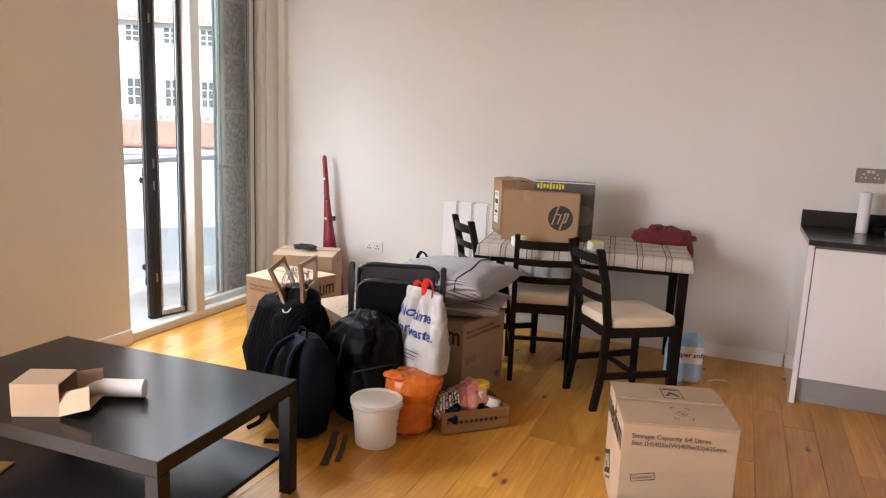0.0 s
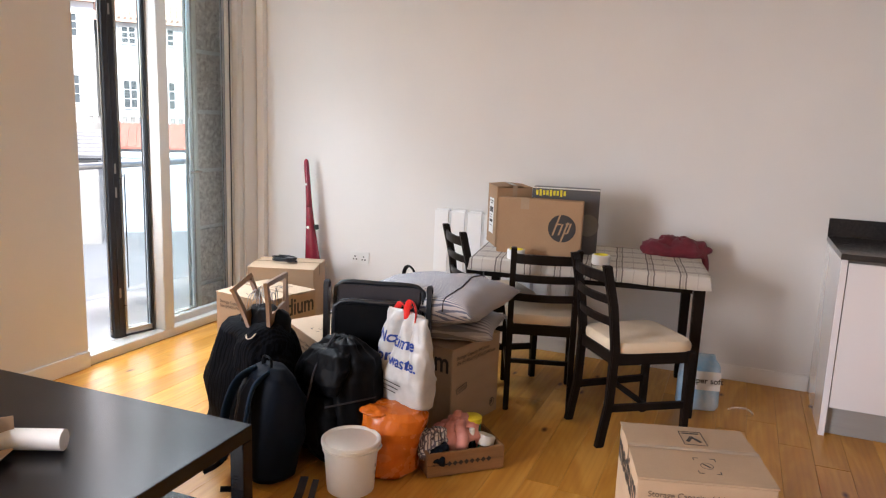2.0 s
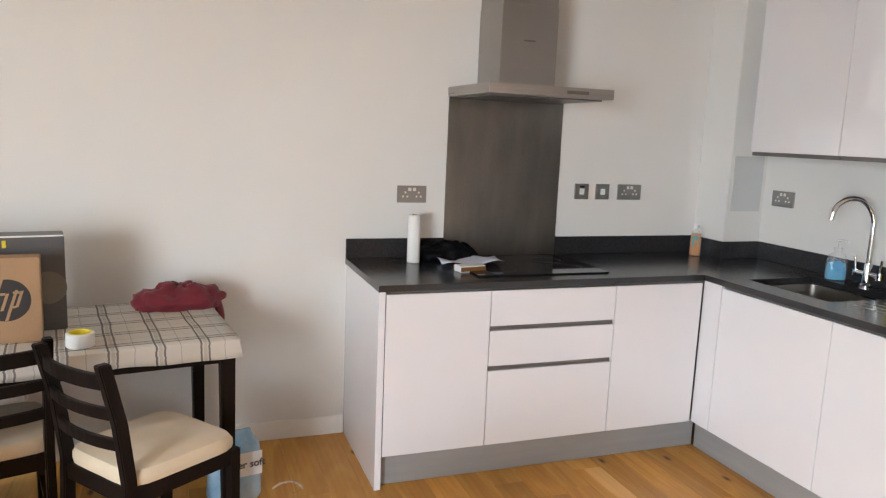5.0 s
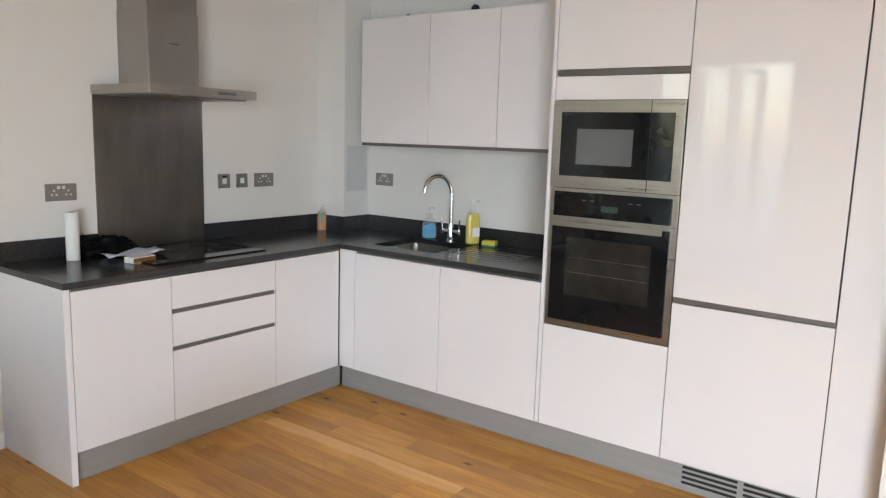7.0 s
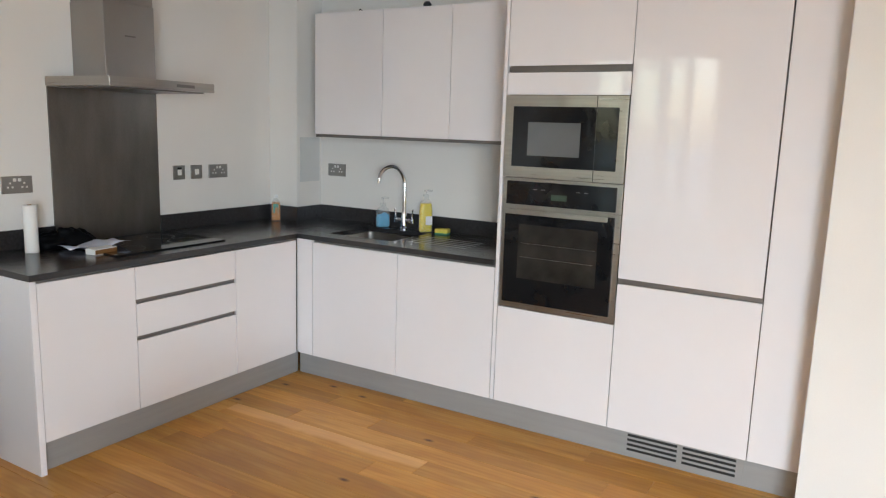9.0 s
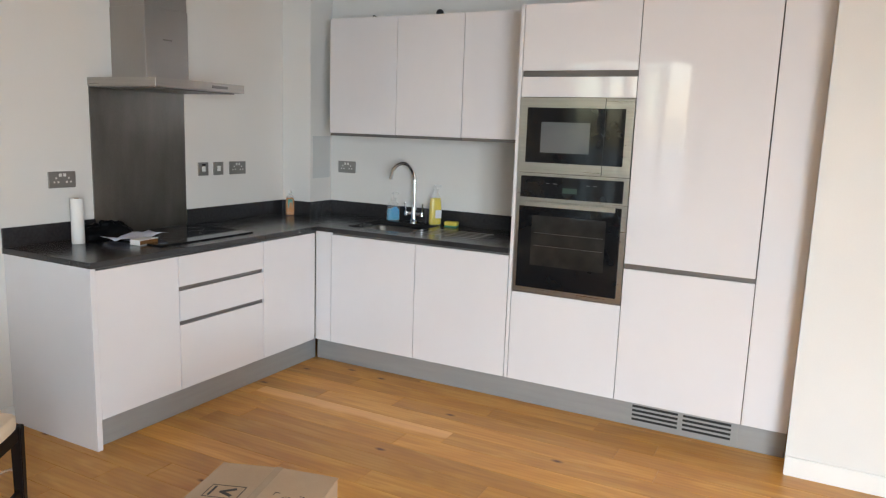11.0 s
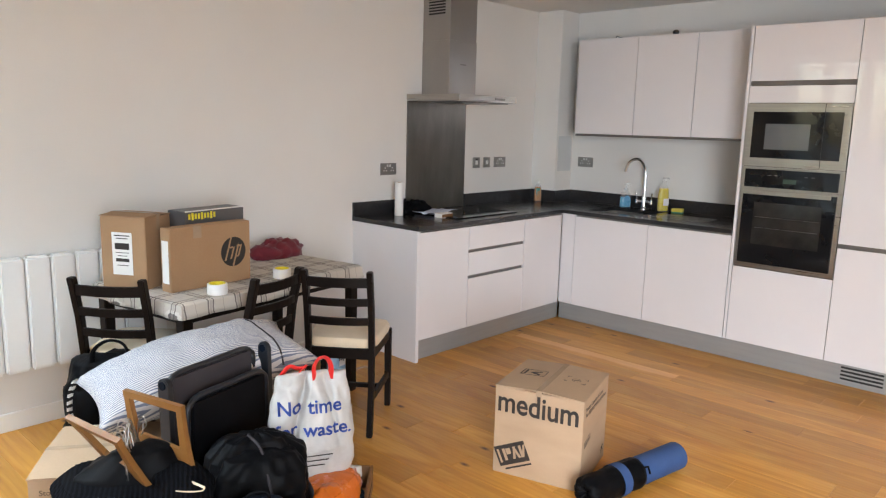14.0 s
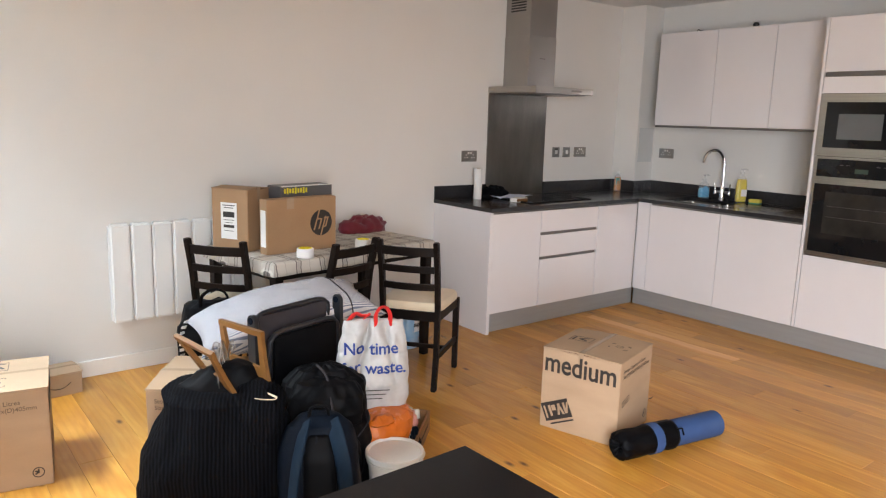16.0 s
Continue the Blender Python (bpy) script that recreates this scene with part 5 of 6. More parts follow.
hp_ = heap("crumpled_cloth", -1.03, -0.235, TOPZ, 0.165, 0.08, 0.10, MAROON, "crumpled maroon cloth heaped on the dining table", "cloth", 3.0, 4)
part("cloth_tail", tube(bmesh.new(), curve_pts([(0.11, -0.01, 0.05), (0.155, -0.01, 0.035), (0.178, -0.01, -0.03), (0.18, -0.012, -0.10)], 5), 0.022, 10, 0.6), MAROON, hp_, smooth=True)
pk = thing("toilet_roll_pack", -0.815, -0.535, 0.0, 12, "blue and clear plastic pack of soft paper rolls", "paper pack")
part("wrapper", sack(profile([(0.0, 0.095, 0.055, 0, 0), (0.02, 0.105, 0.06, 0, 0), (0.17, 0.105, 0.06, 0, 0), (0.235, 0.095, 0.05, 0, 0), (0.265, 0.06, 0.02, 0.01, 0), (0.29, 0.045, 0.008, 0.02, 0)], 14), 40, 4.0, 0.006, 16, 8.0), surf("printed_blue_wrap", (0.2, 0.45, 0.7), (0.62, 0.7, 0.76), 0.2, scale=6, fine=30, bump=0.2), pk, smooth=True)
flat("white_panel", 0.15, 0.1, LABEL, pk, pose(0.02, -0.067, 0.165, 90, 0, 0))
letters("super soft", 0.042, INK, pk, pose(0.022, -0.069, 0.165, 90, 0, 0), bold=0.0008, width=0.17)
strap = thing("plastic_strip", -0.60, -0.52, 0.002, label="scrap of clear plastic strip on the floor", category="litter")
part("strip", tube(bmesh.new(), curve_pts([(-0.06, 0.0, 0.004), (-0.02, 0.03, 0.01), (0.04, 0.02, 0.012), (0.06, -0.03, 0.004), (0.02, -0.05, 0.003)], 5), 0.006, 8, 0.15), CLEARPL, strap, smooth=True)

# ---- the pile of bags ----
p1 = thing("pillow", -2.22, -1.285, 0.0, label="large blue-striped pillow draped over the boxes", category="pillow", m=pose(-2.085, -1.275, 0.59, 5, -8.5, -12))
pcm = cushion(0.835, 0.46, 0.215, 34, 0.014, 2.0, -0.03)
ptree = BVHTree.FromBMesh(pcm)
part("pillowcase", pcm, PILLOW, p1, smooth=True)
hem = []
for k in range(25):
    q = Vector((0.262 + 0.012 * math.sin(k * 0.25), -0.215 + 0.43 * k / 24, 1.0))
    hit = ptree.ray_cast(q, Vector((0, 0, -1)))[0]
    if hit:
        hem.append(hit)
part("seam", tube(bmesh.new(), hem, 0.0042, 8), GREYCLOTH, p1, "dark piped hem", smooth=True)
p2 = thing("pillow", -1.97, -1.26, 0.0, label="grey-striped pillow lying on a moving box", category="pillow", m=pose(-1.955, -1.255, 0.475, 0, 0, 8))
part("pillowcase", cushion(0.52, 0.42, 0.12, 26, 0.010, 6.0), PILLOWG, p2, smooth=True)

# folded camping chair standing on end
fc = thing("folding_chair", -2.17, -1.58, 0.0, 15.5, "folded black tubular camping chair standing upright", "chair")
LEANB = pose(0, 0, 0, -7, 0, 0)
for s in (-1, 1):
    outline = [(0.024 * math.cos(radians(a)), 0.684 + 0.024 * math.sin(radians(a))) for a in range(0, 181, 20)] + [(-0.04, 0.02), (0.004, 0.02)]
    bar = part("side_bar", loft(bmesh.new(), [[Vector((s * 0.235 + dx, y, z)) for y, z in outline] for dx in (-0.011, 0.011)]), TUBE, fc, bevel=0.003, smooth="angle")
    for e in (-1, 1):
        part("end_cap", cyl(bmesh.new(), (s * 0.235 + e * 0.0105, 0, 0.684), (s * 0.235 + e * 0.0135, 0, 0.684), 0.014, seg=20), NAVY, bar, "blue-grey plastic cap", smooth="angle")
for yy, top, w_ in ((0.03, 0.695, 0.205), (-0.045, 0.625, 0.19)):
    part("frame_tube", tube(bmesh.new(), curve_pts([(-w_, yy, 0.03), (-w_, yy, 0.3), (-w_, yy, top - 0.07), (-w_ + 0.015, yy, top - 0.02), (-w_ + 0.06, yy, top), (0, yy, top), (w_ - 0.06, yy, top), (w_ - 0.015, yy, top - 0.02), (w_, yy, top - 0.07), (w_, yy, 0.3), (w_, yy, 0.03)], 5), 0.011, 10), TUBE, fc, smooth=True)
part("back_canvas", B(-0.192, 0.02, 0.42, 0.192, 0.036, 0.69), GREYCLOTH, fc, "dark grey canvas", bevel=0.006)
part("seat_canvas", B(-0.178, -0.055, 0.16, 0.178, -0.037, 0.615), BLACKCLOTH, fc, "black canvas", bevel=0.006)

# knitted bag with wooden handles and hangers
kb = thing("knitted_bag", -2.627, -1.855, 0.0, -28, "large black ribbed bag stuffed with clothes hangers", "bag")
part("bag_body", sack(profile([(0.0, 0.235, 0.185, -0.01, 0), (0.04, 0.28, 0.215, -0.01, 0), (0.2, 0.272, 0.21, 0, 0), (0.36, 0.232, 0.185, 0.02, 0), (0.45, 0.215, 0.16, 0.02, 0.0), (0.505, 0.205, 0.14, 0.01, 0.0), (0.53, 0.17, 0.11, 0.01, 0.01)], 30), 180, 2.3, 0.034, 5, 4.0, 0.002, 58), SACKBLACK, kb, smooth=True)
part("lining", sack(profile([(0.46, 0.17, 0.11, 0.02, 0.02), (0.54, 0.15, 0.09, 0.02, 0.03), (0.60, 0.08, 0.05, 0.05, 0.03), (0.615, 0.02, 0.02, 0.05, 0.03)], 10), 40, 2.2, 0.02, 14, 9.0), BLACKCLOTH, kb, "black clothes inside", smooth=True)

part("slumped_rim", sack(profile([(0.30, 0.10, 0.12, 0.12, -0.03), (0.40, 0.115, 0.135, 0.13, -0.03), (0.49, 0.10, 0.115, 0.135, -0.025), (0.545, 0.06, 0.07, 0.14, -0.015), (0.56, 0.015, 0.02, 0.14, -0.01)], 22), 120, 2.2, 0.022, 7, 14.0, 0.0016, 34), SACKBLACK, kb, smooth=True)


def wooden_handle(far_foot, far_top, near_top, near_foot):
    """Flat plywood hoop: two posts that widen downwards and a straight grip."""
    inv = kb.matrix_basis.inverted()
    pts = [inv @ Vector(p) for p in (far_foot, far_top, near_top, near_foot)]
    grip = (pts[2] - pts[1]).normalized()
    nrm = grip.cross(pts[0] - pts[1]).normalized() * 0.0075
    bm = bmesh.new()
    for foot, top, s in ((pts[0], pts[1], 1), (pts[3], pts[2], -1)):
        rows = []
        for k in range(7):
            f = k / 6
            c_ = foot.lerp(top, f) + grip * s * 0.008 * math.sin(f * 3.14159)
            w_ = 0.012 + 0.022 * (1 - f) ** 1.3
            o_ = grip * s * w_
            rows.append([c_ - grip * s * 0.009 - nrm, c_ + o_ - nrm, c_ + o_ + nrm, c_ - grip * s * 0.009 + nrm])
        loft(bm, rows)
    lo = [a.lerp(b, 0.22) for a, b in ((pts[0], pts[1]), (pts[3], pts[2]))]
    hi = [a.lerp(b, 0.46) for a, b in ((pts[0], pts[1]), (pts[3], pts[2]))]
    loft(bm, [[q + nrm * k for q in (lo[0], lo[1], hi[1], hi[0])] for k in (-0.8, 0.8)])
    dn = nrm.cross(grip).normalized()
    dn = dn if dn.z < 0 else -dn
    loft(bm, [[p - dn * 0.009 - nrm * 1.05, p + dn * 0.011 - nrm * 1.05, p + dn * 0.011 + nrm * 1.05, p - dn * 0.009 + nrm * 1.05] for p in (pts[1] - grip * 0.010, pts[1].lerp(pts[2], 0.5), pts[2] + grip * 0.010)])
    return part("wooden_handle", bm, HANDLEWOOD, kb, "honey-coloured wooden handle", smooth="angle")


wooden_handle((-2.60, -1.775, 0.50), (-2.728, -1.765, 0.706), (-2.676, -1.950, 0.684), (-2.585, -1.945, 0.50))
wooden_handle((-2.545, -1.735, 0.52), (-2.556, -1.735, 0.728), (-2.50, -1.955, 0.729), (-2.47, -1.975, 0.48))
for i in range(11):
    hk = tube(bmesh.new(), curve_pts([(0, 0, -0.07), (0, 0, 0.03), (0.018, 0, 0.055), (0.03, 0, 0.035), (0.022, 0, 0.018)], 4), 0.002, 6)
    part("hanger_hook", hk, STEELC, kb, "thin wire hook", smooth=True, m=kb.matrix_basis.inverted() @ pose(-2.64 + 0.0085 * i, -1.90 + 0.0105 * i, 0.612 + 0.012 * (i % 3), 12 * (i % 3) - 10, 8, 40 + 25 * i))
ih = kb.matrix_basis.inverted()
part("hanger", tube(bmesh.new(), [ih @ q for q in curve_pts([(-2.585, -1.79, 0.545), (-2.54, -1.93, 0.54), (-2.50, -2.045, 0.53), (-2.497, -2.068, 0.528), (-2.512, -2.07, 0.526), (-2.545, -2.03, 0.522), (-2.585, -1.96, 0.52)], 5)], 0.0036, 8, 0.6), CREAM, kb, "pale wooden hanger", smooth=True)

# rucksacks
rs = thing("rucksack", -2.19, -1.845, 0.0, -22, "black drawstring rucksack standing among the bags", "rucksack")
part("main_bag", crumple(sack(profile([(0.0, 0.13, 0.10, 0, 0), (0.04, 0.165, 0.125, 0, 0), (0.22, 0.175, 0.13, 0, 0), (0.38, 0.165, 0.12, 0, 0.005), (0.455, 0.15, 0.10, 0, 0.01), (0.505, 0.09, 0.06, 0, 0.01), (0.52, 0.03, 0.02, 0, 0.01)], 60), 130, 2.9, 0.018, 7, 12.0, 0.004, 11), 0.006, 9, 3.0), BLACKCLOTH, rs, smooth=True)
part("lid", crumple(sack(profile([(0.33, 0.135, 0.03, -0.01, -0.125), (0.37, 0.145, 0.045, -0.01, -0.12), (0.43, 0.14, 0.05, 0, -0.095), (0.475, 0.11, 0.045, 0, -0.07), (0.49, 0.05, 0.02, 0, -0.06)], 26), 80, 2.6, 0.010, 14, 15.0), 0.005, 16, 5.0), BLACKCLOTH, rs, smooth=True)
part("front_pocket", crumple(sack(profile([(0.06, 0.11, 0.025, 0, -0.13), (0.1, 0.125, 0.045, 0, -0.135), (0.24, 0.12, 0.045, 0, -0.135), (0.3, 0.08, 0.02, 0, -0.13)], 26), 80, 2.6, 0.010, 14, 17.0), 0.005, 16, 8.0), BLACKCLOTH, rs, smooth=True)
part("drawcord", tube(bmesh.new(), curve_pts([(-0.03, -0.02, 0.53), (0.0, -0.08, 0.50), (0.01, -0.15, 0.42), (0.02, -0.185, 0.34), (0.0, -0.19, 0.28)], 5), 0.005, 8), GREYCLOTH, rs, smooth=True)
for s in (-1, 1):
    part("compression_strap", tube(bmesh.new(), curve_pts([(s * 0.176, 0.03, 0.3), (s * 0.165, -0.08, 0.305), (s * 0.11, -0.175, 0.29)], 5), 0.009, 8, 0.25), GREYCLOTH, rs, smooth=True)

nb = thing("backpack", -2.33, -2.095, 0.0, label="navy and black backpack leaning with its straps showing", category="backpack", m=pose(-2.385, -2.165, 0.0, 0, 0, -27) @ pose(0, 0, 0, -9, 0, 0))
part("main_bag", sack(profile([(0.012, 0.115, 0.08, 0, 0.01), (0.04, 0.14, 0.108, 0, 0.01), (0.2, 0.146, 0.122, 0, 0.012), (0.34, 0.137, 0.11, 0, 0.008), (0.42, 0.11, 0.075, 0, 0), (0.455, 0.065, 0.035, 0, 0), (0.462, 0.015, 0.01, 0, 0)], 24), 64, 3.0, 0.010, 11, 22.0), NAVY, nb, smooth=True)
part("back_panel", sack(profile([(0.05, 0.055, 0.012, 0, -0.098), (0.09, 0.06, 0.016, 0, -0.104), (0.33, 0.055, 0.016, 0, -0.096), (0.40, 0.04, 0.010, 0, -0.072)], 10), 32, 3.0, 0.003, 14, 2.0), BLACKCLOTH, nb, "black mesh back panel", smooth=True)
for s in (-1, 1):
    part("shoulder_strap", tube(bmesh.new(), curve_pts([(s * 0.045, -0.05, 0.435), (s * 0.062, -0.112, 0.39), (s * 0.08, -0.135, 0.30), (s * 0.092, -0.138, 0.19), (s * 0.105, -0.125, 0.09), (s * 0.11, -0.1, 0.045)], 6), 0.031, 12, 0.28), NAVYPAD, nb, "padded navy strap", smooth=True)
    part("webbing", tube(bmesh.new(), curve_pts([(s * 0.105, -0.10, 0.05), (s * 0.115, -0.13, 0.015), (s * 0.08, -0.2, 0.0085)], 5), 0.011, 8, 0.2), BLACKCLOTH, nb, smooth=True)
part("grab_handle", tube(bmesh.new(), curve_pts([(-0.035, -0.03, 0.44), (-0.025, -0.035, 0.485), (0.025, -0.035, 0.485), (0.035, -0.03, 0.44)], 5), 0.009, 8, 0.5), BLACKCLOTH, nb, smooth=True)
ws = thing("webbing_strap", -2.14, -2.26, 0.003, -70, "loose black webbing strap ends on the floor", "strap")
part("strap", loft(bmesh.new(), [[Vector((x, y, z)) for y, z in ((-0.016, zz), (0.016, zz), (0.016, zz + 0.003), (-0.016, zz + 0.003))] for x, zz in ((-0.12, 0.03), (-0.04, 0.004), (0.05, 0.0), (0.14, 0.002))]), GREYCLOTH, ws)
part("strap", loft(bmesh.new(), [[Vector((x, 0.05 + y, z)) for y, z in ((-0.012, zz), (0.012, zz), (0.012, zz + 0.003), (-0.012, zz + 0.003))] for x, zz in ((-0.1, 0.03), (-0.02, 0.004), (0.04, 0.0), (0.10, 0.002))]), GREYCLOTH, ws)

# carrier bags
ob_ = thing("orange_carrier_bag", -1.945, -1.872, 0.0, 10, "stuffed orange plastic carrier bag on the floor", "carrier bag")
obm = sack(profile([(0.0, 0.10, 0.10, -0.01, 0), (0.025, 0.128, 0.125, -0.01, 0), (0.10, 0.122, 0.118, -0.005, 0), (0.16, 0.121, 0.112, 0.004, 0), (0.20, 0.13, 0.116, 0.012, 0), (0.25, 0.132, 0.104, 0.022, 0), (0.274, 0.11, 0.085, 0.02, 0), (0.284, 0.04, 0.03, 0.02, 0)], 70), 160, 2.3, 0.008, 6, 31.0)
part("bag_body", crumple(obm, 0.0032, 13, 2.0), ORANGEPOLY, ob_, smooth=True)
part("knotted_handle", crumple(sack(profile([(0.262, 0.05, 0.03, -0.045, -0.07), (0.272, 0.06, 0.035, -0.045, -0.075), (0.284, 0.045, 0.026, -0.05, -0.07), (0.296, 0.02, 0.012, -0.055, -0.065)], 14), 48, 2.0, 0.01, 24, 7.0), 0.003, 20, 4.0), ORANGEPOLY, ob_, "twisted orange bag handle", smooth=True)
cb = thing("carrier_bag", -1.925, -1.785, 0.262, -27, "white plastic carrier bag with blue lettering and red handles", "carrier bag")
cbm = sack(profile([(0.0, 0.11, 0.045, 0, 0), (0.02, 0.142, 0.06, 0, 0), (0.12, 0.15, 0.066, 0, 0), (0.25, 0.142, 0.052, 0, 0), (0.33, 0.132, 0.03, 0, 0), (0.385, 0.122, 0.012, 0, 0.004)], 44), 150, 3.2, 0.008, 12, 41.0)
for v in cbm.verts:
    if v.co.y < 0.01:
        up = min(1.0, max(0.0, (v.co.z - 0.08) / 0.12))
        v.co.y += up * (0.034 * math.exp(-((v.co.x + 0.045 - 0.25 * (v.co.z - 0.25)) / 0.016) ** 2) + 0.014 * math.exp(-((v.co.x - 0.07 + 0.2 * (v.co.z - 0.25)) / 0.013) ** 2))
        v.co.y += 0.006 * noise.noise(Vector((v.co.x * 30 + v.co.z * 18, v.co.z * 9, 4.0)))
crumple(cbm, 0.0055, 11, 9.0)
ctree = BVHTree.FromBMesh(cbm)
part("bag_body", cbm, WHITEPOLY, cb, smooth=True)
letters("No time", 0.082, INKBLUE, cb, pose(-0.012, -0.068, 0.275, 90, 0, 0), bold=0.0015, width=0.225, onto=ctree)
letters("for waste.", 0.082, INKBLUE, cb, pose(0.0, -0.0805, 0.195, 90, 0, 0), bold=0.0015, width=0.27, onto=ctree)
for i in range(3):
    flat("small_print", 0.15 - 0.03 * i, 0.0035, INK, cb, pose(-0.01, -0.079, 0.105 - 0.018 * i, 90, 0, 0))
for dx, dy, lean in ((-0.085, 0.02, 0.1), (0.04, -0.012, 0.0)):
    part("handle", tube(bmesh.new(), curve_pts([(dx - 0.028, dy, 0.365), (dx - 0.03 + lean * 0.4, dy, 0.41), (dx - 0.012 + lean * 0.5, dy, 0.442 - lean * 0.4), (dx + 0.014 + lean * 0.5, dy, 0.442 - lean * 0.4), (dx + 0.03 + lean * 0.4, dy, 0.41), (dx + 0.028, dy, 0.365)], 5), 0.0135, 10, 0.22), REDPOLY, cb, "red plastic handle", smooth=True)

# bucket
bk = thing("plastic_bucket", -2.01, -2.085, 0.0, 20, "white plastic bucket with its lid on", "bucket")
part("bucket_body", lathe(bmesh.new(), [(0.088, 0.0), (0.092, 0.004), (0.104, 0.165), (0.11, 0.167), (0.111, 0.18), (0.106, 0.182), (0.108, 0.196)], 48), BUCKET, bk, smooth="angle")
part("lid", lathe(bmesh.new(), [(0.114, 0.19), (0.116, 0.192), (0.116, 0.206), (0.112, 0.21), (0.104, 0.208), (0.100, 0.203), (0.02, 0.204)], 48), BUCKET, bk, smooth="angle")
part("carry_handle", tube(bmesh.new(), [(0.117 * math.cos(radians(a)), 0.117 * math.sin(radians(a)), 0.178 - 0.02 * math.sin(radians(a))) for a in range(-90, 91, 12)], 0.0035, 8), BUCKET, bk, smooth=True)
for k in range(4):
    flat("print_bar", 0.006, 0.012 + 0.01 * (k % 2), INK, bk, pose(0.0985, -0.02, 0.05 + 0.03 * k, 90, 0, 78))

# wooden crate with odds and ends
cr = thing("wooden_crate", -1.716, -1.70, 0.0, 43, "small stained wooden crate full of odds and ends", "crate")
for sy in (-1, 1):
    for k in range(2):
        part("slat", B(-0.17, sy * 0.105 - 0.006, 0.006 + 0.052 * k, 0.17, sy * 0.105 + 0.006, 0.056 + 0.052 * k), CRATEWOOD, cr, bevel=0.002)
for sx in (-1, 1):
    part("end_board", B(sx * 0.164 - 0.006, -0.098, 0.008, sx * 0.164 + 0.006, 0.098, 0.108), CRATEWOOD, cr, bevel=0.002)
part("base_board", B(-0.157, -0.098, 0.0, 0.157, 0.098, 0.012), CRATEWOOD, cr)
for k in range(9):
    flat("stencil_mark", 0.016, 0.016, INK, cr, pose(-0.1 + 0.025 * k, -0.1118, 0.058, 90, 0, 0) @ pose(0, 0, 0, 0, 0, 45))
heap("pink_cloth", -1.735, -1.69, 0.08, 0.09, 0.075, 0.11, PINK, "crumpled pink cloth in the wooden crate", "cloth", 5.0, 43)
heap("spotted_cloth", -1.79, -1.80, 0.07, 0.065, 0.055, 0.10, DOTS, "folded cream spotted cloth in the wooden crate", "cloth", 9.0, 43)
heap("blue_cloth", -1.745, -1.83, 0.05, 0.04, 0.035, 0.07, NAVY, "bundle of dark blue cloth in the wooden crate", "cloth", 19.0, 43)
jr = thing("yellow_lid_jar", -1.68, -1.62, 0.02, label="green jar with a yellow lid in the crate", category="jar")
part("jar", lathe(bmesh.new(), [(0.036, 0.0), (0.038, 0.01), (0.038, 0.13), (0.03, 0.14)], 24), GREEN, jr, smooth="angle")
part("lid", lathe(bmesh.new(), [(0.04, 0.14), (0.041, 0.142), (0.041, 0.165), (0.037, 0.168)], 24), YELLOW, jr, "yellow screw lid", smooth="angle")
tn = thing("white_tin", -1.61, -1.65, 0.0, label="round white tin lid in the crate", category="tin", m=pose(-1.615, -1.64, 0.10, -18, 10, 0))
part("tin_body", lathe(bmesh.new(), [(0.042, -0.02), (0.044, -0.018), (0.044, 0.02), (0.041, 0.024), (0.02, 0.024)], 28), BUCKET, tn, smooth="angle")
dk = thing("dark_bottle", -1.655, -1.69, 0.02, label="small dark bottle with a white cap in the crate", category="bottle")
part("bottle_body", lathe(bmesh.new(), [(0.018, 0.0), (0.02, 0.01), (0.02, 0.10), (0.01, 0.115)], 18), BLACKGLASS, dk, smooth="angle")
part("cap", lathe(bmesh.new(), [(0.012, 0.115), (0.012, 0.14), (0.01, 0.142)], 16), BUCKET, dk, smooth="angle")

# black tote bag behind the pillow
tt = thing("tote_bag", -2.31, -0.915, 0.0, -35, "slouched black tote bag with a zebra strap", "bag")
part("bag_body", crumple(sack(profile([(0.0, 0.12, 0.07, 0, 0), (0.04, 0.15, 0.085, 0, 0), (0.3, 0.15, 0.08, 0, 0), (0.46, 0.14, 0.07, 0, 0), (0.56, 0.125, 0.055, 0.01, 0), (0.595, 0.07, 0.025, 0.02, 0)], 22), 56, 2.6, 0.024, 11, 51.0), 0.008, 12, 6.0), BLACKCLOTH, tt, smooth=True)
part("handle", tube(bmesh.new(), curve_pts([(-0.03, -0.03, 0.55), (-0.02, -0.04, 0.62), (0.035, -0.045, 0.66), (0.095, -0.045, 0.64), (0.115, -0.035, 0.55)], 6), 0.011, 10, 0.5), BLACKCLOTH, tt, smooth=True)
part("zebra_strap", tube(bmesh.new(), curve_pts([(-0.08, -0.06, 0.52), (-0.1, -0.08, 0.47), (-0.105, -0.095, 0.41), (-0.1, -0.1, 0.35)], 6), 0.012, 10, 0.25), ZEBRA, tt, "black and white zebra strap", smooth=True)

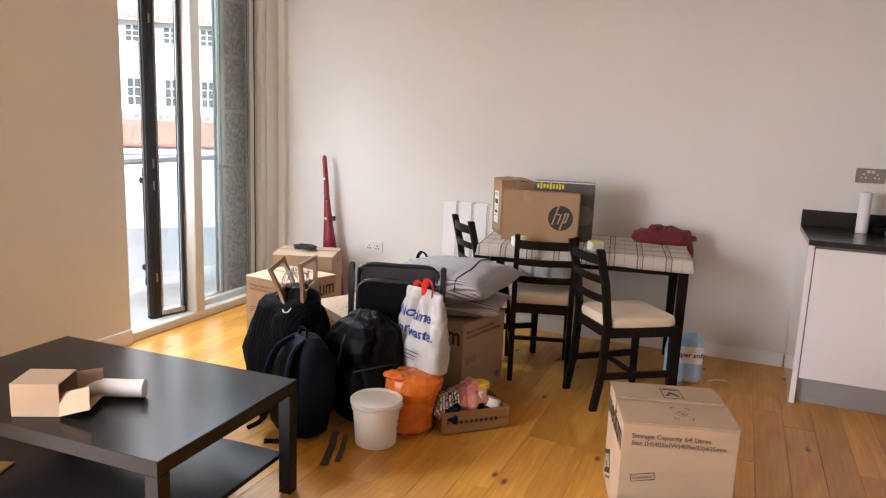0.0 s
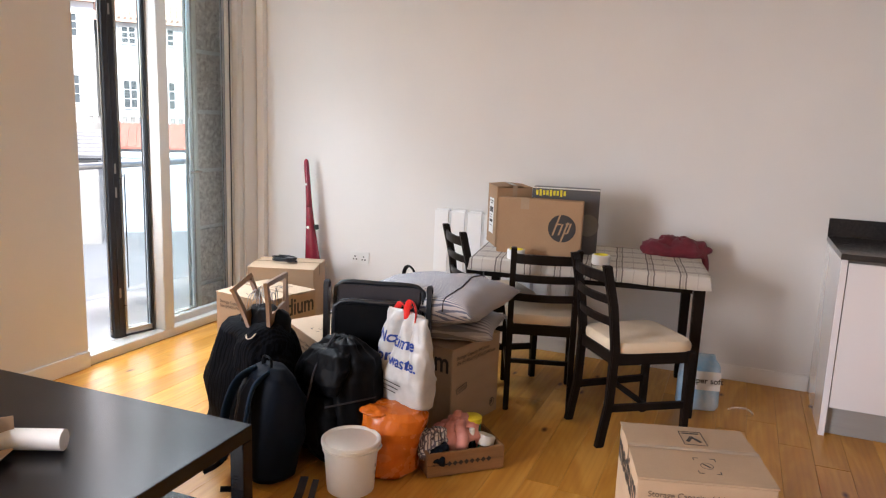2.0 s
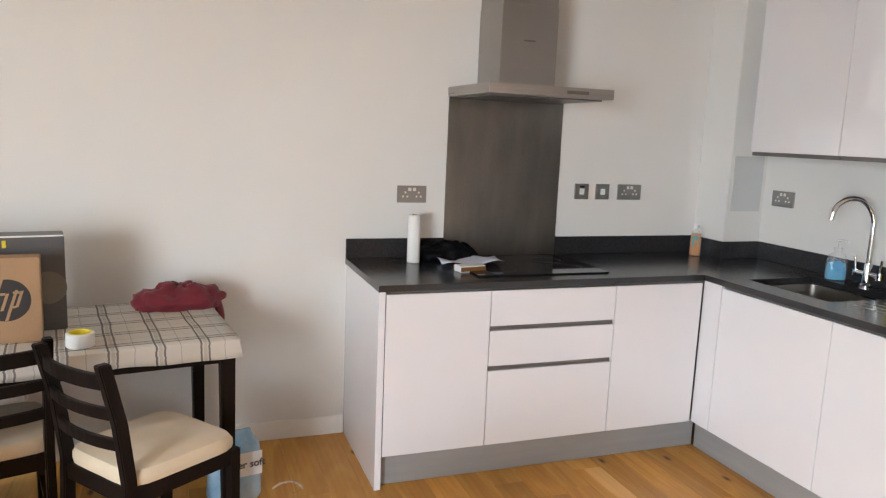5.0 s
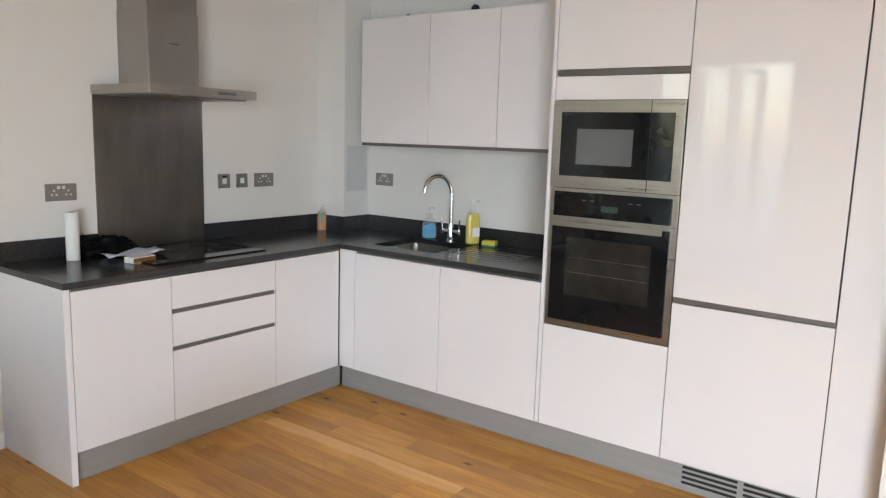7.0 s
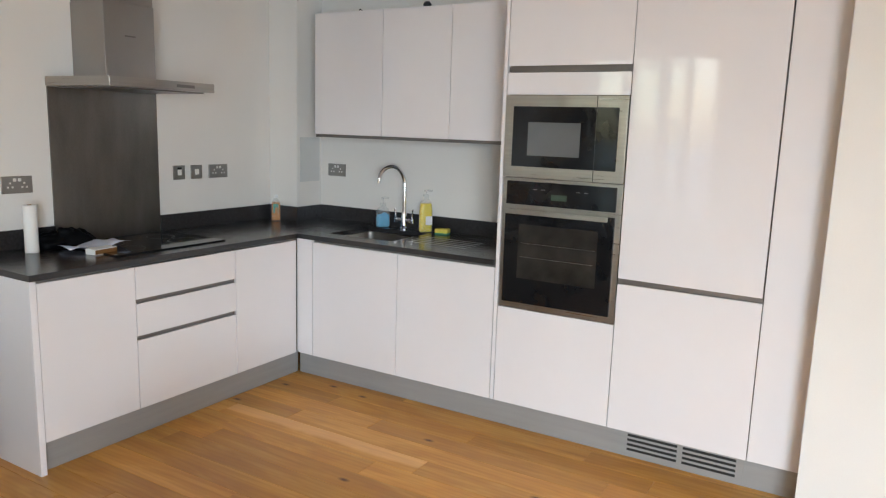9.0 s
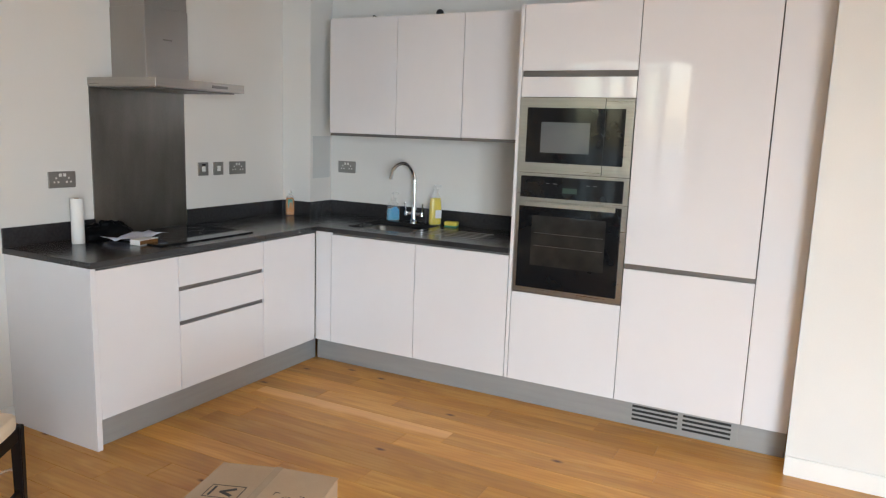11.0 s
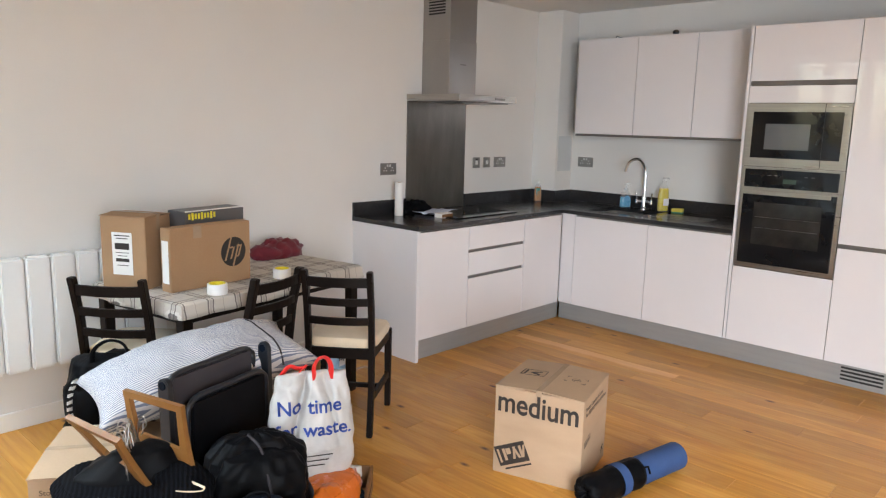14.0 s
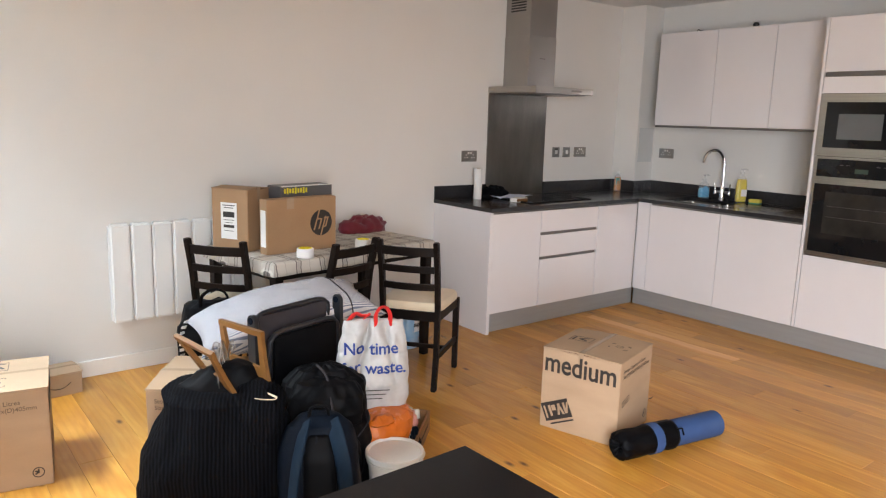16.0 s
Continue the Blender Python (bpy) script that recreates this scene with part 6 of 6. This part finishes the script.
# vacuum cleaner against the wall
vc = thing("vacuum_cleaner", -3.40, -0.135, 0.0, label="slim red upright vacuum cleaner leaning on the wall", category="vacuum cleaner", m=pose(-3.435, -0.10, 0.0, 0, 0, 0) @ pose(0, 0, 0, 0, -4.6, 0))
part("body", sack(profile([(0.02, 0.10, 0.045, 0, 0), (0.2, 0.095, 0.05, 0, 0), (0.4, 0.06, 0.042, 0, 0), (0.52, 0.046, 0.036, 0, 0), (0.66, 0.032, 0.028, 0, 0), (0.80, 0.022, 0.022, 0, 0)], 24), 32, 2.3, 0.0, 9), REDGLOSS, vc, smooth=True)
part("handle", sack(profile([(0.80, 0.022, 0.022, 0, 0), (0.95, 0.0185, 0.018, 0.002, 0), (1.08, 0.018, 0.017, 0.0, 0), (1.12, 0.016, 0.015, 0, 0), (1.135, 0.006, 0.006, 0, 0)], 14), 24, 2.2, 0.0, 9), REDGLOSS, vc, smooth=True)
for z, rr2 in ((0.42, 0.012), (0.66, 0.010), (0.96, 0.008)):
    part("badge", cyl(bmesh.new(), (0, -0.043 + (z - 0.42) * 0.036, z), (0, -0.047 + (z - 0.42) * 0.036, z), rr2, seg=16), LABEL, vc, "pale round badge")
part("cord_hook", B(0.035, -0.012, 0.64, 0.062, 0.012, 0.675), TUBE, vc, bevel=0.004)
part("floor_head", B(-0.12, -0.10, 0.0, 0.12, 0.05, 0.055), TUBE, vc, bevel=0.012)

# yoga mat
ym = thing("yoga_mat", -0.685, -2.445, 0.0685, -10.0, "rolled blue foam mat half in a black sleeve", "mat")
mb = bmesh.new()
loft(mb, [[Vector((x, 0.0625 * math.cos(0.1963 * i), 0.0625 * math.sin(0.1963 * i))) for i in range(32)] for x in (-0.28, 0.285)])
part("foam_roll", mb, MATBLUE, ym, smooth="angle")
spb = bmesh.new()
tube(spb, [(0.2862, (0.06 - 0.0009 * k) * math.cos(k * 0.25), (0.06 - 0.0009 * k) * math.sin(k * 0.25)) for k in range(58)], 0.0016, 6)
part("spiral_edge", spb, NAVY, ym, smooth=True)
sl = bmesh.new()
rings = []
SLEEVE = [(-0.296, 0.006), (-0.318, 0.016), (-0.334, 0.03), (-0.338, 0.044), (-0.33, 0.056), (-0.315, 0.063)] + [(-0.3 + 0.29 * k / 20, 0.0665) for k in range(21)]
for x, r in SLEEVE:
    ring = []
    for k in range(64):
        a = 0.0981748 * k
        pleat = 0.006 * math.sin(9 * a + 2 * noise.noise(Vector((x * 9, math.cos(a), math.sin(a))))) if x < -0.31 else 0.0
        sag = 0.0045 * noise.noise(Vector((x * 16, 2.2 * math.cos(a), 2.2 * math.sin(a)))) + 0.002 * noise.noise(Vector((x * 45, 5 * math.cos(a), 5 * math.sin(a))))
        rr = max(0.003, r + (pleat + sag) * min(1.0, r / 0.05))
        ring.append(Vector((x + 0.5 * pleat, rr * math.cos(a), max(-0.0665, rr * math.sin(a)))))
    rings.append(ring)
loft(sl, rings)
part("sleeve", sl, BLACKCLOTH, ym, "black nylon sleeve", smooth=True)
part("blue_band", loft(bmesh.new(), [[Vector((x, 0.0705 * math.cos(0.15708 * k), max(-0.068, 0.0705 * math.sin(0.15708 * k)))) for k in range(40)] for x in (-0.155, -0.105)], cap=False), MATBLUE, ym, "blue band", smooth=True)
part("knot", tube(bmesh.new(), curve_pts([(-0.02, -0.05, 0.045), (0.0, -0.06, 0.05), (0.012, -0.055, 0.035), (0.005, -0.07, 0.02)], 4), 0.004, 6), BLACKCLOTH, ym, smooth=True)
hb = thing("rubber_band", -0.30, -2.02, 0.003, label="dark elastic hair band on the floor", category="band")
part("band", tube(bmesh.new(), curve_pts([(-0.05, 0.02, 0), (-0.01, 0.0, 0.002), (0.04, -0.005, 0), (0.07, 0.004, 0)], 5), 0.002, 6), TUBE, hb, smooth=True)

# ---- coffee table ----
cf = thing("coffee_table", -2.655, -2.975, 0.0, 1.6, "black-brown coffee table with a lower shelf", "coffee table")
part("tabletop", B(-0.58, -0.365, 0.40, 0.58, 0.365, 0.45), LACK, cf, bevel=0.002)
for sx in (-1, 1):
    for sy in (-1, 1):
        part("leg", B(sx * 0.555 - 0.025, sy * 0.34 - 0.025, 0.0, sx * 0.555 + 0.025, sy * 0.34 + 0.025, 0.3995), LACK, cf, bevel=0.002)
part("shelf", B(-0.53, -0.345, 0.135, 0.53, 0.345, 0.155), LACK, cf, bevel=0.002)
part("shelf_edge", B(-0.53, -0.349, 0.14, 0.53, -0.3455, 0.15), STEELH, cf, "pale strip along the front edge")
cbx = thing("opened_carton", -2.655, -3.205, 0.451, 27, "small torn-open cardboard box on the coffee table", "box")
bm = bmesh.new()
for q in ((-0.075, -0.07, 0, 0.075, 0.07, 0.003), (-0.075, -0.07, 0.107, 0.075, 0.07, 0.11), (-0.075, -0.07, 0.003, 0.075, -0.067, 0.107), (-0.075, 0.067, 0.003, 0.075, 0.07, 0.107), (-0.075, -0.067, 0.003, -0.072, 0.067, 0.107)):
    box(bm, *q)
part("carton_body", bm, CARD, cbx)
for m_, w_, l_ in ((pose(0.075, 0.0, 0.002, 0, -12, 0), 0.13, 0.09), (pose(0.075, -0.069, 0.04, 62, -16, -6), 0.075, 0.105), (pose(0.075, 0.069, 0.055, 95, 0, 28), 0.1, 0.08)):
    part("flap", B(0.0, -w_ / 2, 0, l_, w_ / 2, 0.003), CARD, cbx, m=m_, bevel=0.0008)
pr = thing("paper_roll", -2.55, -3.035, 0.483, 25, "white roll of kitchen paper lying on its side", "paper roll")
part("roll", loft(bmesh.new(), [[Vector((x, r * math.cos(0.1963 * i), r * math.sin(0.1963 * i))) for i in range(32)] for x, r in ((-0.115, 0.01), (-0.115, 0.031), (0.115, 0.031), (0.115, 0.01))]), LABEL, pr, smooth="angle")
fl_ = thing("folded_card", -2.98, -3.20, 0.156, 20, "yellow-brown card lying on the lower shelf", "card")
part("card_sheet", B(-0.07, -0.05, 0, 0.07, 0.05, 0.006), HANDLEWOOD, fl_, bevel=0.001)

# ---- small things on the worktop ----
WZ = TOP1 + 0.001
kr = thing("kitchen_roll", 0.045, -0.15, WZ, label="white kitchen paper roll standing on the worktop", category="paper roll")
part("roll", lathe(bmesh.new(), [(0.03, 0.0), (0.031, 0.002), (0.031, 0.228), (0.03, 0.23), (0.012, 0.23)], 32), LABEL, kr, smooth="angle")
part("core", lathe(bmesh.new(), [(0.012, 0.2302), (0.012, 0.2312), (0.009, 0.2312)], 20), CARDIN, kr)
heap("black_cloth", 0.225, -0.10, WZ, 0.15, 0.065, 0.085, BLACKCLOTH, "crumpled black cloth on the worktop", "cloth", 61.0, -8)
pp_ = thing("paper_sheet", 0.30, -0.24, WZ + 0.004, -10, "loose curled sheet of white paper on the worktop", "paper")
bm = bmesh.new()
g = [[bm.verts.new((-0.15 + 0.03 * i, -0.1 + 0.04 * j, 0.012 + 0.010 * math.sin(i * 0.9 + j * 0.6) + 0.016 * (i / 10) ** 2)) for j in range(6)] for i in range(11)]
for i in range(10):
    for j in range(5):
        bm.faces.new((g[i][j], g[i + 1][j], g[i + 1][j + 1], g[i][j + 1]))
sheet = part("sheet", bm, BLUEPAPER, pp_, smooth=True)
sheet.modifiers.new("thickness", "SOLIDIFY").thickness = 0.0006
mbx = thing("match_box", 0.24, -0.40, WZ, 8, "small box of long matches on the worktop", "match box")
part("sleeve", B(-0.065, -0.032, 0, 0.065, 0.032, 0.028), LABEL, mbx, bevel=0.001)
part("striker", B(-0.064, -0.0335, 0.004, 0.064, -0.0322, 0.024), HANDLEWOOD, mbx)


def pump_bottle(name, x, y, h, w, d, liquid, label, fill, pump=0.0, cap=None):
    b_ = thing(name, x, y, WZ, -35, label, "soap bottle")
    part("bottle", sack(profile([(0.0, w * 0.9, d * 0.9, 0, 0), (0.008, w, d, 0, 0), (h * 0.55, w, d, 0, 0), (h * 0.85, w * 0.8, d * 0.85, 0, 0), (h * 0.97, w * 0.35, d * 0.5, 0, 0), (h, w * 0.33, d * 0.45, 0, 0)], 18), 32, 3.0, 0.0, 9), CLEARPL, b_, smooth=True)
    part("liquid", sack(profile([(0.004, w * 0.85, d * 0.84, 0, 0), (0.01, w * 0.93, d * 0.92, 0, 0), (h * fill * 0.7, w * 0.93, d * 0.92, 0, 0), (h * fill, w * (0.93 if fill < 0.6 else 0.8), d * (0.92 if fill < 0.6 else 0.8), 0, 0)], 10), 28, 3.0, 0.0, 9), liquid, b_, "coloured soap", smooth=True)
    part("collar", lathe(bmesh.new(), [(w * 0.42, h), (w * 0.42, h + 0.018), (w * 0.2, h + 0.02)], 18), cap or CLEARPL, b_, smooth="angle")
    if pump:
        pm_ = bmesh.new()
        cyl(pm_, (0, 0, h + 0.02), (0, 0, h + pump), 0.005)
        tube(pm_, [(-0.012, 0, h + pump), (0.012, 0, h + pump + 0.003), (0.04, 0, h + pump - 0.002)], 0.007, 8)
        part("pump", pm_, cap or CLEARPL, b_, smooth=True)
    return b_


sp1 = pump_bottle("hand_soap", 1.955, -0.855, 0.14, 0.047, 0.028, BLUELIQ, "pump bottle of blue hand soap by the sink", 0.6, 0.05)
part("badge", cyl(bmesh.new(), (0, -0.0282, 0.075), (0, -0.0294, 0.075), 0.024), surf("blue_round_label", (0.1, 0.3, 0.5), (0.16, 0.38, 0.6), 0.4, bump=0.0), sp1)
sp2 = pump_bottle("dish_soap", 1.95, -1.19, 0.222, 0.044, 0.026, YELLIQ, "pump bottle of yellow washing-up liquid", 0.82, 0.04)
flat("label", 0.045, 0.055, LABEL, sp2, pose(0.012, -0.0272, 0.075, 90, 0, 0))
sp3 = pump_bottle("amber_soap", 1.70, -0.15, 0.155, 0.031, 0.022, AMBERLIQ, "small amber soap bottle with a green label", 0.8, 0.0, LABEL)
flat("label", 0.034, 0.06, GREEN, sp3, pose(-0.004, -0.0195, 0.085, 90, 0, 0))
sg = thing("sponge", 1.945, -1.32, WZ, 12, "yellow washing-up sponge with a dark scourer", "sponge")
part("foam", B(-0.03, -0.042, 0.009, 0.03, 0.042, 0.034), SPONGEY, sg, bevel=0.003)
part("scourer", B(-0.03, -0.042, 0, 0.03, 0.042, 0.0088), GREEN, sg, bevel=0.001)
bt = thing("cable_end", 1.76, -1.28, 2.232, label="black cable end and wire on top of the wall cabinets", category="cable")
part("plug", lathe(bmesh.new(), [(0.004, 0.0), (0.022, 0.006), (0.024, 0.02), (0.014, 0.034), (0.004, 0.036)], 18), TUBE, bt, smooth=True)
wr = thing("bent_wire", 1.78, -0.80, 2.232, label="thin bent wire on top of the wall cabinets", category="wire")
part("wire", tube(bmesh.new(), curve_pts([(0, 0.03, 0.0), (0, 0.02, 0.022), (0, 0.0, 0.012), (0, -0.06, 0.004), (0, -0.12, 0.003)], 5), 0.003, 6), TUBE, wr, smooth=True)

# ---- floorboards ----
PW, SEAM = 0.14, 0.41     # board width and the place of one seam
board_meshes = {}


def board(x0, y0, length, width, wood):
    key = (round(length, 2), round(width, 3), wood.name)
    if key not in board_meshes:
        bm = bmesh.new()
        w, l_, e, t = width / 2 - 0.0004, length / 2 - 0.0004, 0.0011, 0.018
        low = [bm.verts.new((sx * w, sy * l_, -t)) for sx, sy in ((-1, -1), (1, -1), (1, 1), (-1, 1))]
        mid = [bm.verts.new((sx * w, sy * l_, -e)) for sx, sy in ((-1, -1), (1, -1), (1, 1), (-1, 1))]
        top = [bm.verts.new((sx * (w - e), sy * (l_ - e), 0)) for sx, sy in ((-1, -1), (1, -1), (1, 1), (-1, 1))]
        for i in range(4):
            j = (i + 1) % 4
            bm.faces.new((low[i], low[j], mid[j], mid[i]))
            bm.faces.new((mid[i], mid[j], top[j], top[i]))
        bm.faces.new(top)
        me = bpy.data.meshes.new("plank")
        bm.to_mesh(me)
        bm.free()
        me.materials.append(wood)
        board_meshes[key] = me
    ob = new("plank", board_meshes[key])
    ob.parent = floor
    ob.location = (x0 + width / 2, y0 + length / 2, 0.0)
    return ob


# boards that differ plainly from their neighbours: (middle x, a y on the board) -> wood
KNOWN_ENDS = {0.34: -2.325, 0.76: -1.94, 0.90: -1.045}
DARK = ((0.34, -1.5), (0.90, -0.8), (-1.0, -3.2), (1.18, -2.4))
PALE = ((0.76, -1.2),)
rng = random.Random(11)
x = SEAM - PW * math.floor((SEAM - WEST) / PW) - PW
while x < EAST - 0.01:
    x0, x1 = max(x, WEST), min(x + PW, EAST)
    mid = round(x + PW / 2, 2)
    south = SOUTH if x < NIB else -3.46
    ends = sorted({round(KNOWN_ENDS.get(mid, -0.62 - 1.9 * rng.random()), 3)})
    while ends[0] > south + 0.5:
        ends.insert(0, ends[0] - rng.choice((0.9, 1.25, 1.6, 1.9, 1.9)))
    while ends[-1] < -0.5:
        ends.append(ends[-1] + rng.choice((0.9, 1.25, 1.6, 1.9)))
    ends = [south, *(e for e in ends if south + 0.25 < e < -0.25), 0.0]
    for y0, y1 in zip(ends, ends[1:]):
        wood = rng.choice((OAK, OAK, OAK, OAK, OAK, OAK, OAK_DARK))
        for spots, special in ((DARK, OAK_DARK), (PALE, OAK_PALE)):
            if any(x0 < px < x1 and y0 < py < y1 for px, py in spots):
                wood = special
        board(x0, y0, y1 - y0, x1 - x0, wood)
    x += PW
